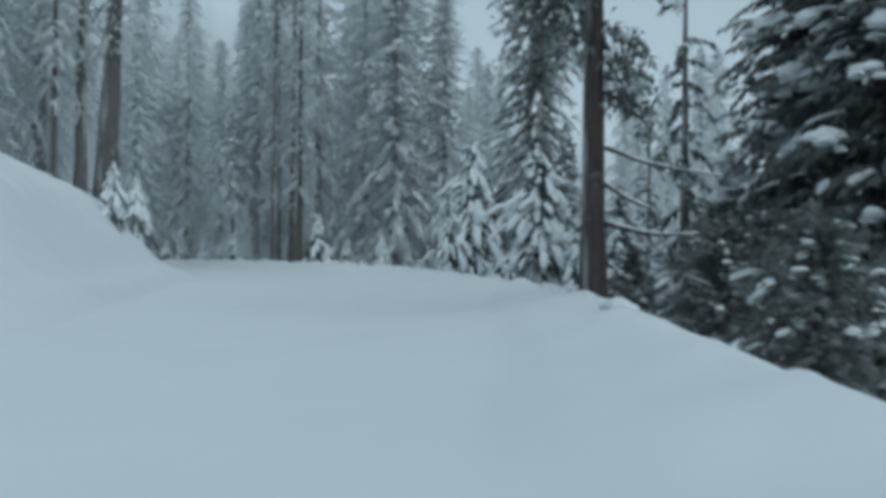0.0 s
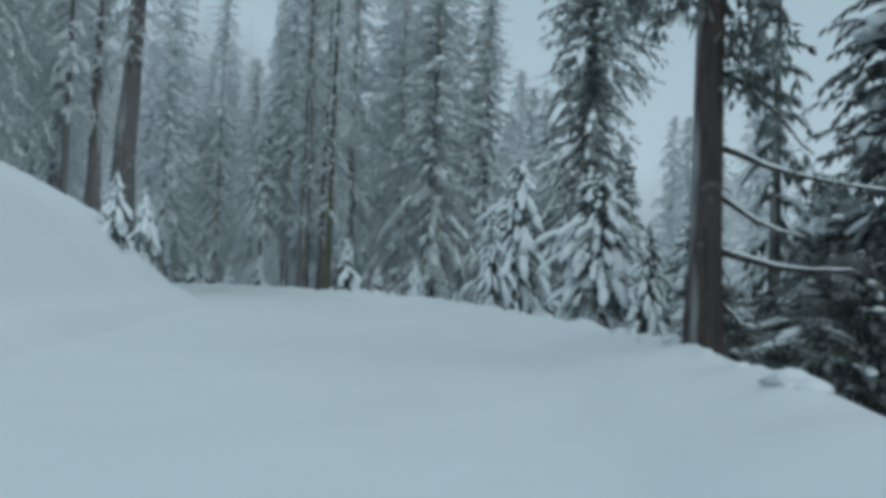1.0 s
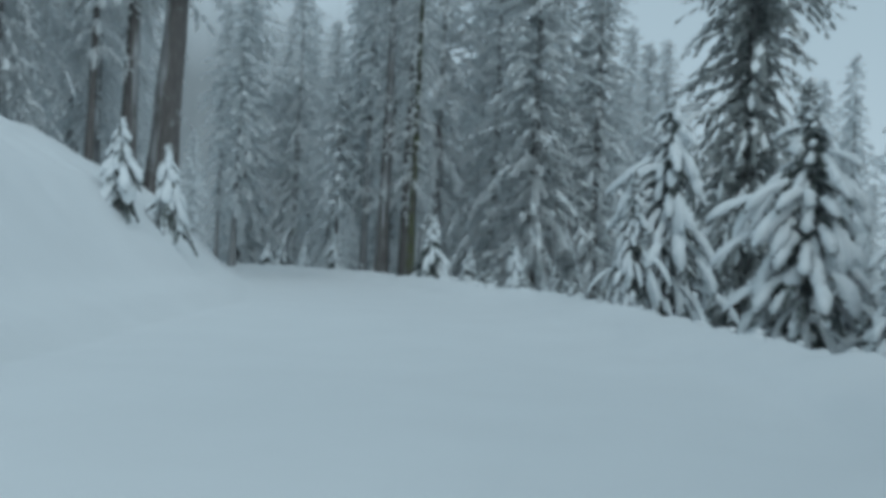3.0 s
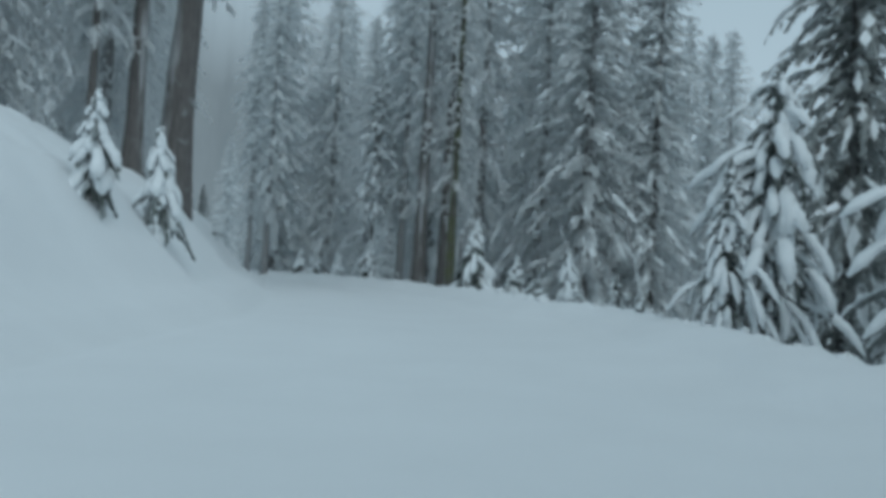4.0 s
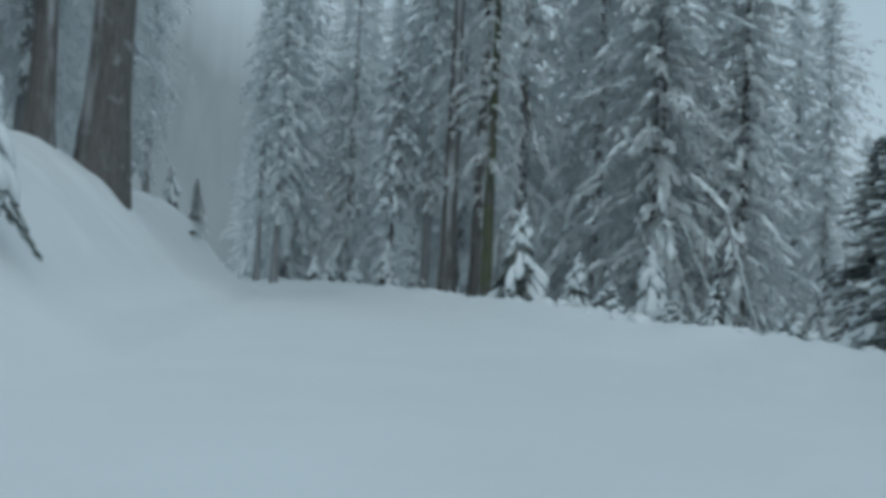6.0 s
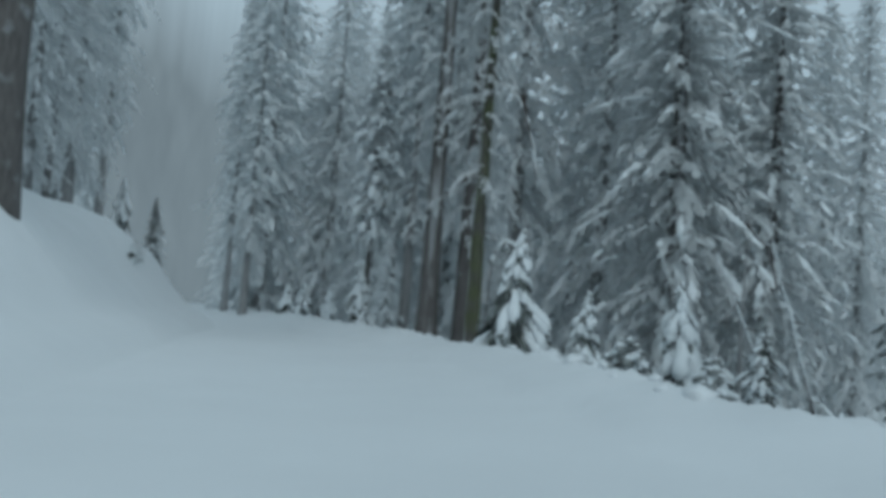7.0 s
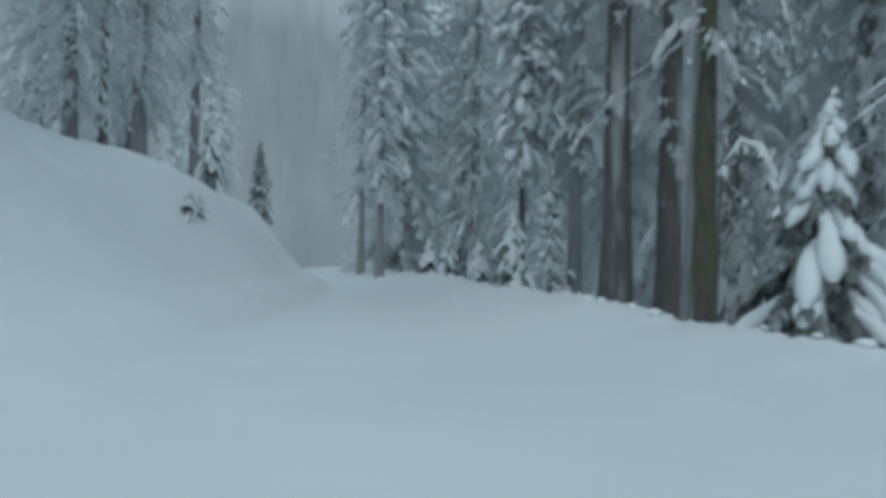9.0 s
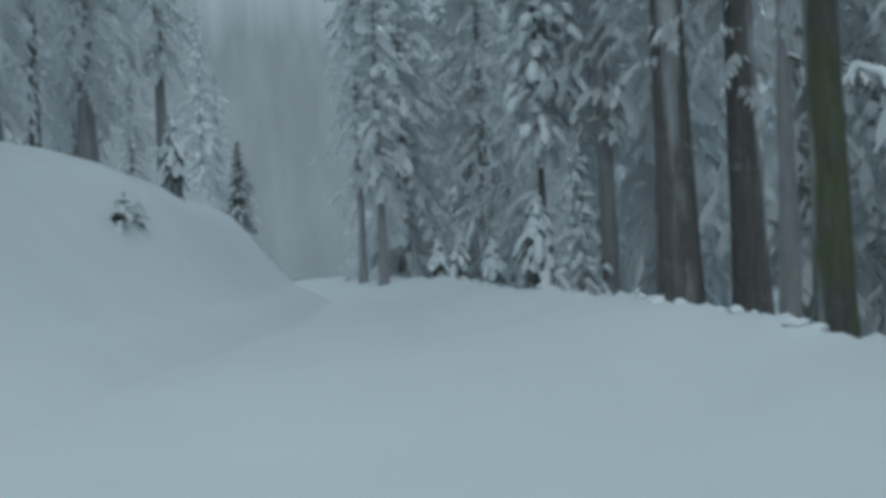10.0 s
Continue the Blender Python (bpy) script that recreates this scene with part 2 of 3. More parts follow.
def bough(rng, NV, NF, SV, SF, p, az, length, e0, droop, twig, width, snow, thick, segs=6, dense=2, twig_snow=0.5, simple=False, fluff=0.0):
    """One drooping bough: needle sprays into NV, NF and the snow that lies on it into SV, SF."""
    d2, w2 = Vector((math.cos(az), math.sin(az), 0)), Vector((-math.sin(az), math.cos(az), 0))
    pts, e, q = [Vector(p)], e0, Vector(p)
    for i in range(segs):
        e = e0 - droop * ((i + 1) / segs) ** 1.2
        q = q + (d2 * math.cos(e) + Vector((0, 0, math.sin(e)))) * (length / segs) + w2 * rng.uniform(-0.05, 0.05) * length
        pts.append(q.copy())
    for i in range(1, segs + 1):
        s = i / segs
        along = (pts[i] - pts[i - 1]).normalized()
        for sgn in (-1, 1):
            for k in range(dense):
                f = (k + rng.random()) / dense
                o = pts[i - 1].lerp(pts[i], f)
                ang = rng.uniform(0.45, 1.05) * sgn * (1.15 - 0.8 * s)
                d = (along * math.cos(ang) + w2 * math.sin(ang) + Vector((0, 0, rng.uniform(-0.55, 0.05)))).normalized()
                if fluff:
                    d = (d * (1 - fluff) + Vector((rng.gauss(0, 1), rng.gauss(0, 1), rng.gauss(-0.35, 0.8))).normalized() * fluff).normalized()
                    o = o + Vector((rng.gauss(0, 1), rng.gauss(0, 1), rng.gauss(-0.4, 0.8))) * twig * 0.3
                l = twig * rng.uniform(0.6, 1.25) * (1.0 - 0.45 * s)
                v = d.cross(Vector((0, 0, 1)))
                v = (v if v.length > 0.05 else w2).normalized() * width * rng.uniform(0.6, 1.2)
                m = o + d * l * 0.55 + Vector((0, 0, -0.06 * l))
                t = o + d * l + Vector((0, 0, -rng.uniform(0.15, 0.4) * l))
                b = len(NV)
                drop = Vector((0, 0, -0.35 * v.length))
                NV.extend(tuple(x) for x in (o + Vector((0, 0, 0.02)), m - v + drop, m + Vector((0, 0, 0.03)), m + v + drop, t))
                NF.extend(((b, b + 1, b + 4), (b, b + 4, b + 3)) if simple else ((b, b + 1, b + 2), (b, b + 2, b + 3), (b + 1, b + 4, b + 2), (b + 2, b + 4, b + 3)))
                if snow > 0 and rng.random() < twig_snow:
                    b = len(SV)
                    h = Vector((0, 0, thick * rng.uniform(0.35, 0.8)))
                    c = rng.uniform(0.55, 0.95)
                    SV.extend(tuple(x) for x in (o.lerp(m, 0.25) + h * 0.3, m - v * c + drop * c + h * 0.15, m + h, m + v * c + drop * c + h * 0.15, m.lerp(t, 0.75) + h * 0.2))
                    SF.extend(((b, b + 1, b + 2), (b, b + 2, b + 3), (b + 1, b + 4, b + 2), (b + 2, b + 4, b + 3)))
    if snow > 0 and not fluff:
        start = rng.randrange(0, 2)
        b0 = len(SV)
        rows = []
        for i in range(start, segs + 1):
            s = i / segs
            end = 0.25 if i in (start, segs) else 1.0
            wd = snow * (0.55 + 0.75 * math.sin(min(1, s + 0.15) * 2.6)) * end * rng.uniform(0.35, 1.35)
            th = thick * (0.6 + 0.6 * s) * end * rng.uniform(0.5, 1.35)
            along = (pts[min(i + 1, segs)] - pts[max(i - 1, 0)]).normalized()
            nrm = w2.cross(along)
            nrm = nrm if nrm.z > 0 else -nrm
            nrm = (nrm + Vector((0, 0, 0.5))).normalized()
            c = pts[i]
            rows.append([c - w2 * wd - nrm * th * 0.5, c - w2 * wd * 0.75 + nrm * th * 0.6, c + nrm * th, c + w2 * wd * 0.75 + nrm * th * 0.6, c + w2 * wd - nrm * th * 0.5, c - nrm * th * 0.35])
        k6 = len(rows[0])
        for r in rows:
            SV.extend(tuple(x) for x in r)
        for i in range(len(rows) - 1):
            for k in range(k6):
                a = b0 + i * k6
                SF.append((a + k, a + (k + 1) % k6, a + k6 + (k + 1) % k6, a + k6 + k))
        SF.append(tuple(b0 + k for k in range(k6)))
        SF.append(tuple(b0 + (len(rows) - 1) * k6 + k for k in range(k6)))


def lump(rng, SV, SF, c, r):
    """A rounded clump of snow about c, with half sizes r."""
    me = bmesh.new()
    bmesh.ops.create_icosphere(me, subdivisions=2, radius=1)
    b, o = len(SV), Vector((rng.random() * 50, 0, 0))
    for v in me.verts:
        k = 1 + 0.5 * noise.noise(v.co * 1.5 + o) + 0.3 * noise.noise(v.co * 3.4 + o)
        z = v.co.z * k * r[2]
        SV.append((c[0] + v.co.x * k * r[0], c[1] + v.co.y * k * r[1], c[2] + (z if z > 0 else z * 0.45)))
    SF.extend(tuple(b + v.index for v in f.verts) for f in me.faces)
    me.free()


def pine(seed, name, label, height, r0, crown_from, spread, boughs, twig, width, snow, thick, segs, dense, twig_snow, fluff, needles, bark, lumps, lump_size, trunk_n=18, flare=0.25, ragged=0.4, shape=0.8, group="old trunks"):
    """A pine: tapered trunk, tufted boughs high up, and the snow lying on them."""
    rng = random.Random(seed)
    root = tagged(new(name), label, "tree", group)
    V, F = trunk_mesh(rng, height, r0, trunk_n, (0, 0), flare)
    mesh_ob("trunk", V, F, bark, root)
    NV, NF, SV, SF = [], [], [], []
    for i in range(boughs):
        s = ((i + rng.random()) / boughs) ** 0.85
        z = crown_from + (height * 0.985 - crown_from) * s
        az = i * 2.39996 + rng.uniform(-0.5, 0.5)
        full = spread * ((1 - s) ** shape) * rng.uniform(0.7, 1.15) + 0.03 * spread
        full *= 1 + ragged * 1.6 * noise.noise(Vector((math.cos(az) * 1.1 + seed, math.sin(az) * 1.1, z * 0.22)))
        if s < 0.12:
            full *= 0.75 + 2 * s
        ee = -0.25 + 0.4 * s + rng.uniform(-0.12, 0.12)
        scale = 0.45 + 0.55 * min(1, full / spread * 1.6)
        bough(rng, NV, NF, SV, SF, (0, 0, z), az, full, ee, rng.uniform(0.5, 1.0), twig * scale, width * scale, snow * scale * rng.uniform(0.5, 1.2), thick * scale, segs, dense, twig_snow, True, fluff)
    for i in range(lumps):
        s = rng.uniform(0.05, 0.75)
        a = i * 2.39996 + rng.uniform(-0.4, 0.4)
        r = spread * (1 - s) ** shape * rng.uniform(0.5, 0.78)
        k = lump_size * rng.uniform(0.4, 1.25)
        for j in range(3):
            q = k * (1 - 0.25 * j)
            lump(rng, SV, SF, (r * math.cos(a) + j * rng.uniform(-0.8, 0.8) * k, r * math.sin(a) + j * rng.uniform(-0.8, 0.8) * k, crown_from + (height - crown_from) * s - 0.25 * r - j * 0.35 * k), (q * rng.uniform(0.7, 1.2), q * rng.uniform(0.7, 1.2), q * 0.7))
    mesh_ob("crown", NV, NF, needles, root, "needle boughs", smooth=False)
    mesh_ob("snow_load", SV, SF, SNOW_TREE, root, "white snow lying on boughs", kind="stuff")
    return root


def put(kind, x, y, turn, size=1.0, wide=None, sink=0.15, tilt=(0, 0)):
    """A copy of a tree kind, standing on the ground."""
    wide = wide or size
    ob = copy_thing(kind, pose(0, 0, 0))
    ob.matrix_basis = pose(x, y, zg(x, y) - sink, tilt[0], tilt[1], turn) @ Matrix.Diagonal((wide, wide, size, 1))
    return ob


def frond(rng, NV, NF, SV, SF, p, az, length, rise, hang, spray, width, pads, pad, segs=5, dense=2, round_pad=False, tongue=0.0, tongue_from=(0.0, 0.3)):
    """A fir bough: a hanging spine, flat sprays drooping from both its sides, and pads of snow lying along its top."""
    d2, w2, up = Vector((math.cos(az), math.sin(az), 0)), Vector((-math.sin(az), math.cos(az), 0)), Vector((0, 0, 1))
    q = Vector(p)
    pts, bend = [q.copy()], rng.uniform(-0.25, 0.25)
    for i in range(segs):
        e = rise - hang * ((i + 1) / segs) ** 1.1
        q = q + ((d2 + w2 * bend * i / segs) * math.cos(e) + up * math.sin(e)) * (length / segs)
        pts.append(q.copy())
    for i in range(1, segs + 1):
        s = i / segs
        along = (pts[i] - pts[i - 1]).normalized()
        for sgn in (-1, 1):
            for k in range(dense):
                o = pts[i - 1].lerp(pts[i], (k + rng.random()) / dense)
                ang = rng.uniform(0.35, 1.0) * sgn * (1.15 - 0.6 * s)
                d = (along * math.cos(ang) + w2 * math.sin(ang) + up * rng.uniform(-0.9, -0.1)).normalized()
                l = spray * rng.uniform(0.55, 1.25) * (1.1 - 0.55 * s)
                v = d.cross(up)
                v = (v if v.length > 0.05 else w2).normalized() * width * rng.uniform(0.6, 1.25)
                m = o + d * l * 0.5
                b = len(NV)
                drop = up * (-0.5 * v.length)
                NV.extend(tuple(x) for x in (o, m - v + drop, m + v + drop, o + d * l - up * rng.uniform(0.1, 0.35) * l))
                NF.extend(((b, b + 1, b + 3), (b, b + 3, b + 2)))
        if not tongue and rng.random() < pads * (0.5 + 0.6 * s):
            c = pts[i - 1].lerp(pts[i], rng.uniform(0.3, 0.8)) + w2 * rng.uniform(-0.5, 0.5) * spray * 0.5
            half = along * (length / segs) * rng.uniform(0.5, 1.15)
            wide = w2 * pad * rng.uniform(0.5, 1.3)
            high = (up + d2 * 0.4) * pad * rng.uniform(0.35, 0.8)
            b = len(SV)
            if round_pad:
                for u, k, g in ((-1.0, 0.35, -0.1), (-0.45, 0.95, 0.1), (0.3, 1.1, 0.0), (1.0, 0.45, -0.35)):
                    k *= rng.uniform(0.8, 1.2)
                    o = c + half * u + high * g
                    SV.extend(tuple(x) for x in (o - wide * k - high * 0.55, o - wide * k * 0.7 + high * k * 0.6, o + high * k, o + wide * k * 0.7 + high * k * 0.6, o + wide * k - high * 0.55))
                for j in range(3):
                    for k in range(5):
                        SF.append((b + j * 5 + k, b + j * 5 + (k + 1) % 5, b + j * 5 + 5 + (k + 1) % 5, b + j * 5 + 5 + k))
                SF.extend((tuple(range(b, b + 5)), tuple(range(b + 15, b + 20))))
            else:
                SV.extend(tuple(x) for x in (c - half, c - wide - high * 0.5, c + half, c + wide - high * 0.5, c + high))
                SF.extend(((b, b + 1, b + 4), (b + 1, b + 2, b + 4), (b + 2, b + 3, b + 4), (b + 3, b, b + 4)))
    if tongue and rng.random() < pads:
        # one thick tongue of snow hanging over the whole bough, swelling towards its end
        b, rows, swell = len(SV), 7, rng.uniform(0.65, 0.9)
        first = rng.uniform(*tongue_from)
        for j in range(rows):
            u = first + (1.04 - first) * j / (rows - 1)
            k = min(segs - 1, int(u * segs))
            o = pts[k].lerp(pts[k + 1], u * segs - k)
            along = (pts[k + 1] - pts[k]).normalized()
            out = w2.cross(along)
            out = ((out if out.z > 0 else -out) + up * 0.35).normalized()
            r = tongue * (0.6 + 0.5 * math.exp(-((u - swell) / 0.4) ** 2)) * rng.uniform(0.8, 1.2) * (0.3 if j in (0, rows - 1) else 1.0)
            o = o + w2 * rng.uniform(-0.2, 0.2) * r
            SV.extend(tuple(x) for x in (o - w2 * r - out * r * 0.35, o - w2 * r * 0.72 + out * r * 0.45, o + out * r * 0.8, o + w2 * r * 0.72 + out * r * 0.45, o + w2 * r - out * r * 0.35, o - out * r * 0.3))
        for j in range(rows - 1):
            for k in range(6):
                SF.append((b + j * 6 + k, b + j * 6 + (k + 1) % 6, b + j * 6 + 6 + (k + 1) % 6, b + j * 6 + 6 + k))
        SF.extend((tuple(range(b, b + 6)), tuple(range(b + rows * 6 - 6, b + rows * 6))))


def fir(seed, name, label, height, r0, crown_from, spread, fronds, spray, width, pads, pad, needles, bark, snow_mat, shape=0.7, rise=(0.45, -0.2), hang=(0.5, 1.0), segs=5, dense=2,
        round_pad=False, ragged=0.35, gap=0.0, lean=(0, 0), flare=0.3, trunk_n=9, lumps=0, lump_size=0.5, lump_out=(0.55, 0.9), low=0.12, wild=0.15, tongue=0.0, tongue_from=(0.0, 0.3), bare_to=0.0, bare_way=0.0, category="tree", group="conifers of the forest"):
    """A fir of whole boughs in loose tiers, its top pointed, snow in pads along the boughs."""
    rng = random.Random(seed)
    root = tagged(new(name), label, category, group)
    V, F = trunk_mesh(rng, height, r0, trunk_n, lean, flare)
    mesh_ob("trunk", V, F, bark, root)
    NV, NF, SV, SF = [], [], [], []
    for i in range(fronds):
        s = ((i + rng.random()) / fronds) ** 0.9
        z = crown_from + (height * 0.99 - crown_from) * s
        az = i * 2.39996 + rng.uniform(-0.6, 0.6)
        if gap and noise.noise(Vector((math.cos(az) * 0.8 + seed * 7.1, math.sin(az) * 0.8, z * 0.3))) > 0.5 - gap:
            continue
        full = spread * (1 - s) ** shape * rng.uniform(0.65, 1.15) + 0.035 * spread
        full *= 1 + ragged * 1.6 * noise.noise(Vector((math.cos(az) * 1.1 + seed, math.sin(az) * 1.1, z * 0.25)))
        if s < low:
            full *= 0.6 + 0.4 * s / low
        k = z / height
        scale = 0.4 + 0.6 * min(1, full / spread * 1.5)
        frond(rng, NV, NF, SV, SF, (lean[0] * k ** 0.74, lean[1] * k ** 0.74, z), az, full, rise[1] + (rise[0] - rise[1]) * s + rng.uniform(-wild, wild), rng.uniform(*hang) * (1.15 - 0.4 * s),
              spray * scale, width * scale, pads * (0.12 if s < bare_to and math.cos(az - bare_way) > -0.35 else 1.0), pad * scale, segs, dense, round_pad, tongue * (0.35 + 0.65 * min(1, full / spread * 1.4)), tongue_from)
    for i in range(lumps):
        s, a = rng.uniform(0.04, 0.7), i * 2.39996 + rng.uniform(-0.4, 0.4)
        r, k = spread * (1 - s) ** shape * rng.uniform(*lump_out), lump_size * rng.uniform(0.35, 1.3)
        for j in range(3):
            q = k * (1 - 0.25 * j)
            lump(rng, SV, SF, (r * math.cos(a) + j * rng.uniform(-0.8, 0.8) * k, r * math.sin(a) + j * rng.uniform(-0.8, 0.8) * k, crown_from + (height - crown_from) * s - 0.3 * r - j * 0.35 * k), (q * rng.uniform(0.7, 1.2), q * rng.uniform(0.7, 1.2), q * 0.62))
    mesh_ob("crown", NV, NF, needles, root, "needle boughs", smooth=False)
    mesh_ob("snow_load", SV, SF, snow_mat, root, "white snow lying on boughs", kind="stuff")
    return root


# tall and far kinds: mist is in the colours, not in the air
TALL = dict(needles=NEEDLE_HAZE, bark=BARK_PALE, snow_mat=SNOW_HAZE)
FAR = dict(needles=NEEDLE_FAR, bark=BARK_PALE, snow_mat=SNOW_FAR_HAZE, segs=4, trunk_n=7)
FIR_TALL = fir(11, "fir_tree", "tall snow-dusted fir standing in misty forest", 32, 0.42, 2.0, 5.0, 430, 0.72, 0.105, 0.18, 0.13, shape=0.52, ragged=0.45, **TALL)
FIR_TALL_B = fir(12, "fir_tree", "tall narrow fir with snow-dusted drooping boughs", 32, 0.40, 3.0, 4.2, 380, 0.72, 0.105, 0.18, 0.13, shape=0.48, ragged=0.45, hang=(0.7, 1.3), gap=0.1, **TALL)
FIR_HALF_HAZE = fir(52, "fir_tree", "tall grey-green fir with snow along its boughs", 32, 0.42, 1.5, 4.6, 500, 0.75, 0.11, 0.28, 0.15, NEEDLE_HALF_HAZE, BARK, SNOW_TREE, shape=0.5, ragged=0.45)
FIR_FAR = fir(13, "fir_tree", "far fir, needles coloured pale for the mist", 28, 0.35, 0.8, 4.3, 290, 0.95, 0.15, 0.18, 0.16, shape=0.62, **FAR)
FIR_FAR_B = fir(23, "fir_tree", "far fir, needles coloured pale for the mist", 28, 0.32, 1.5, 3.9, 270, 0.95, 0.15, 0.18, 0.16, shape=0.58, hang=(0.7, 1.3), gap=0.1, **FAR)
FIR_HILL = fir(33, "fir_tree", "grey fir with dusted boughs on the hillside", 29, 0.3, 1.5, 4.0, 560, 0.55, 0.075, 0.12, 0.11, NEEDLE_HALF_HAZE, BARK, SNOW_HAZE, hang=(0.6, 1.2), shape=0.55)
FIR_DENSE = fir(14, "fir_tree", "dense grey-green fir with snow in clumps on its boughs", 20, 0.36, 0.6, 3.6, 300, 0.8, 0.15, 0.55, 0.2, NEEDLE_MID, BARK, SNOW_TREE, shape=0.6, lumps=10, lump_size=0.3)
FIR_DARK = fir(24, "fir_tree", "broad dark fir with large clumps of snow", 20, 0.4, 0.2, 5.2, 460, 0.75, 0.1, 0.05, 0.2, NEEDLE_DARK, BARK, SNOW_TREE, shape=0.5, rise=(0.4, 0.0), hang=(0.4, 1.2), segs=6, dense=4, round_pad=True, lumps=34, lump_size=0.7, lump_out=(0.72, 1.0), ragged=0.5)
BRUSH = fir(25, "fir_shrub", "low dark fir brush flecked with snow", 4.2, 0.08, 0.1, 2.2, 130, 0.42, 0.05, 0.06, 0.13, NEEDLE_DARK, BARK, SNOW_TREE, shape=0.5, rise=(0.6, 0.2), hang=(0.2, 1.1), dense=3, round_pad=True, lumps=4, lump_size=0.34, ragged=0.6, group="fir brush below the road")
MANTLE = dict(needles=NEEDLE, bark=BARK, snow_mat=SNOW_TREE)
FIR_YOUNG = fir(15, "young_fir", "young fir bowed under thick hanging snow", 7.8, 0.12, 0.9, 2.7, 190, 0.42, 0.06, 0.85, 0.2, tongue=0.19, tongue_from=(0.1, 0.55), wild=0.4, shape=0.5, rise=(-0.15, -0.25), hang=(0.9, 1.5), segs=5, dense=3, ragged=0.8, gap=0.06, group="young firs on the road edge", **MANTLE)
FIR_YOUNG_B = fir(26, "young_fir", "young fir with hanging snow-covered boughs", 7.5, 0.12, 0.8, 2.4, 160, 0.42, 0.06, 0.85, 0.2, tongue=0.18, tongue_from=(0.1, 0.55), wild=0.4, shape=0.55, rise=(-0.15, -0.3), hang=(0.9, 1.5), segs=5, dense=3, ragged=0.8, gap=0.06, group="young firs on the road edge", **MANTLE)
SAPLING = fir(16, "fir_sapling", "small fir sapling laden with fresh snow", 3.5, 0.05, 1.0, 1.45, 64, 0.34, 0.05, 0.92, 0.15, tongue=0.15, tongue_from=(0.0, 0.15), bare_to=0.3, wild=0.2, shape=0.6, rise=(-0.95, -0.85), hang=(0.2, 0.45), segs=4, dense=3, ragged=0.45, low=0.02, group="fir saplings", **MANTLE)
SAPLING_B = fir(27, "fir_sapling", "small fir sapling bent under wet snow", 3.4, 0.05, 1.0, 1.45, 60, 0.34, 0.05, 0.92, 0.15, tongue=0.155, tongue_from=(0.0, 0.15), bare_to=0.35, bare_way=3.0, wild=0.2, shape=0.6, rise=(-0.95, -0.85), hang=(0.2, 0.45), segs=4, dense=3, ragged=0.45, low=0.02, lean=(0.3, 0), group="fir saplings", **MANTLE)
OLD = dict(shape=0.4, rise=(0.3, 0.0), hang=(0.7, 1.3), gap=0.16, low=0.4, ragged=0.5, group="old trunks")
BARE = fir(17, "old_fir", "old fir with bare trunk and high crown", 38, 0.8, 10, 4.6, 200, 0.8, 0.12, 0.25, 0.13, NEEDLE_HAZE, BARK, SNOW_HAZE, trunk_n=20, **OLD)
BARE_SLIM = fir(48, "old_fir", "straight bare fir trunk with high crown", 35, 0.46, 6.0, 2.7, 300, 0.55, 0.07, 0.06, 0.11, NEEDLE_HALF_HAZE, BARK, SNOW_HAZE, trunk_n=18, **OLD)
BARE_THIN = fir(49, "old_fir", "thin bare fir trunk with high crown", 28, 0.23, 5.0, 2.6, 170, 0.7, 0.11, 0.25, 0.12, NEEDLE_HAZE, BARK, SNOW_HAZE, trunk_n=12, **OLD)
MANTLED = fir(41, "young_fir", "young fir with snow mantle and bare lower skirt", 4.0, 0.07, 0.75, 2.4, 110, 0.5, 0.07, 0.9, 0.15, tongue=0.2, bare_to=0.64, bare_way=3.4, shape=0.95, rise=(-0.95, -0.45), hang=(0.2, 0.4), segs=4, dense=4, ragged=0.25, low=0.02, lean=(0.3, 0), group="young firs on the road edge", **MANTLE)
FIR_COLUMN = fir(47, "fir_tree", "tall broad fir, dark needles flecked with snow", 32, 0.45, 1.0, 3.7, 660, 0.6, 0.09, 0.3, 0.17, NEEDLE_MID, BARK, SNOW_TREE, shape=0.36, hang=(0.5, 1.3), dense=3, ragged=0.55, lumps=12, lump_size=0.3, lump_out=(0.7, 0.95))
FIR_LADEN = fir(51, "fir_tree", "slender fir with snow heaped on every tier", 12, 0.17, 0.6, 2.7, 120, 0.7, 0.12, 0.8, 0.3, NEEDLE_HAZE, BARK, SNOW_TREE, shape=0.7, rise=(0.3, -0.1), hang=(0.4, 0.8), segs=4, round_pad=True)
FIR_HIGH = fir(53, "fir_tree", "fir with snow-hung boughs above a bare foot", 18, 0.2, 6.6, 2.4, 110, 0.7, 0.12, 0.6, 0.26, NEEDLE_HALF_HAZE, BARK, SNOW_TREE, shape=0.6, rise=(0.2, -0.3), hang=(0.6, 1.1), segs=4, round_pad=True)
FIR_MID = fir(46, "fir_tree", "middle-sized fir with snow on every bough", 11, 0.17, 0.6, 2.8, 130, 0.65, 0.12, 0.7, 0.19, NEEDLE_MID, BARK, SNOW_TREE, shape=0.8, round_pad=True, dense=3)
BUSH = fir(45, "fir_shrub", "low fir bush under a thick cushion of snow", 1.9, 0.05, 0.05, 1.3, 60, 0.35, 0.05, 0.6, 0.12, NEEDLE_MID, BARK, SNOW_TREE, shape=0.8, round_pad=True, ragged=0.6, lumps=10, lump_size=0.42, lump_out=(0.2, 0.95), group="fir brush below the road")
BARE_FAR = fir(50, "old_fir", "pale old trunk standing far back in mist", 34, 0.36, 7, 2.8, 200, 0.95, 0.16, 0.18, 0.16, NEEDLE_FAR, BARK_PALE, SNOW_FAR_HAZE, segs=4, trunk_n=12, **OLD)
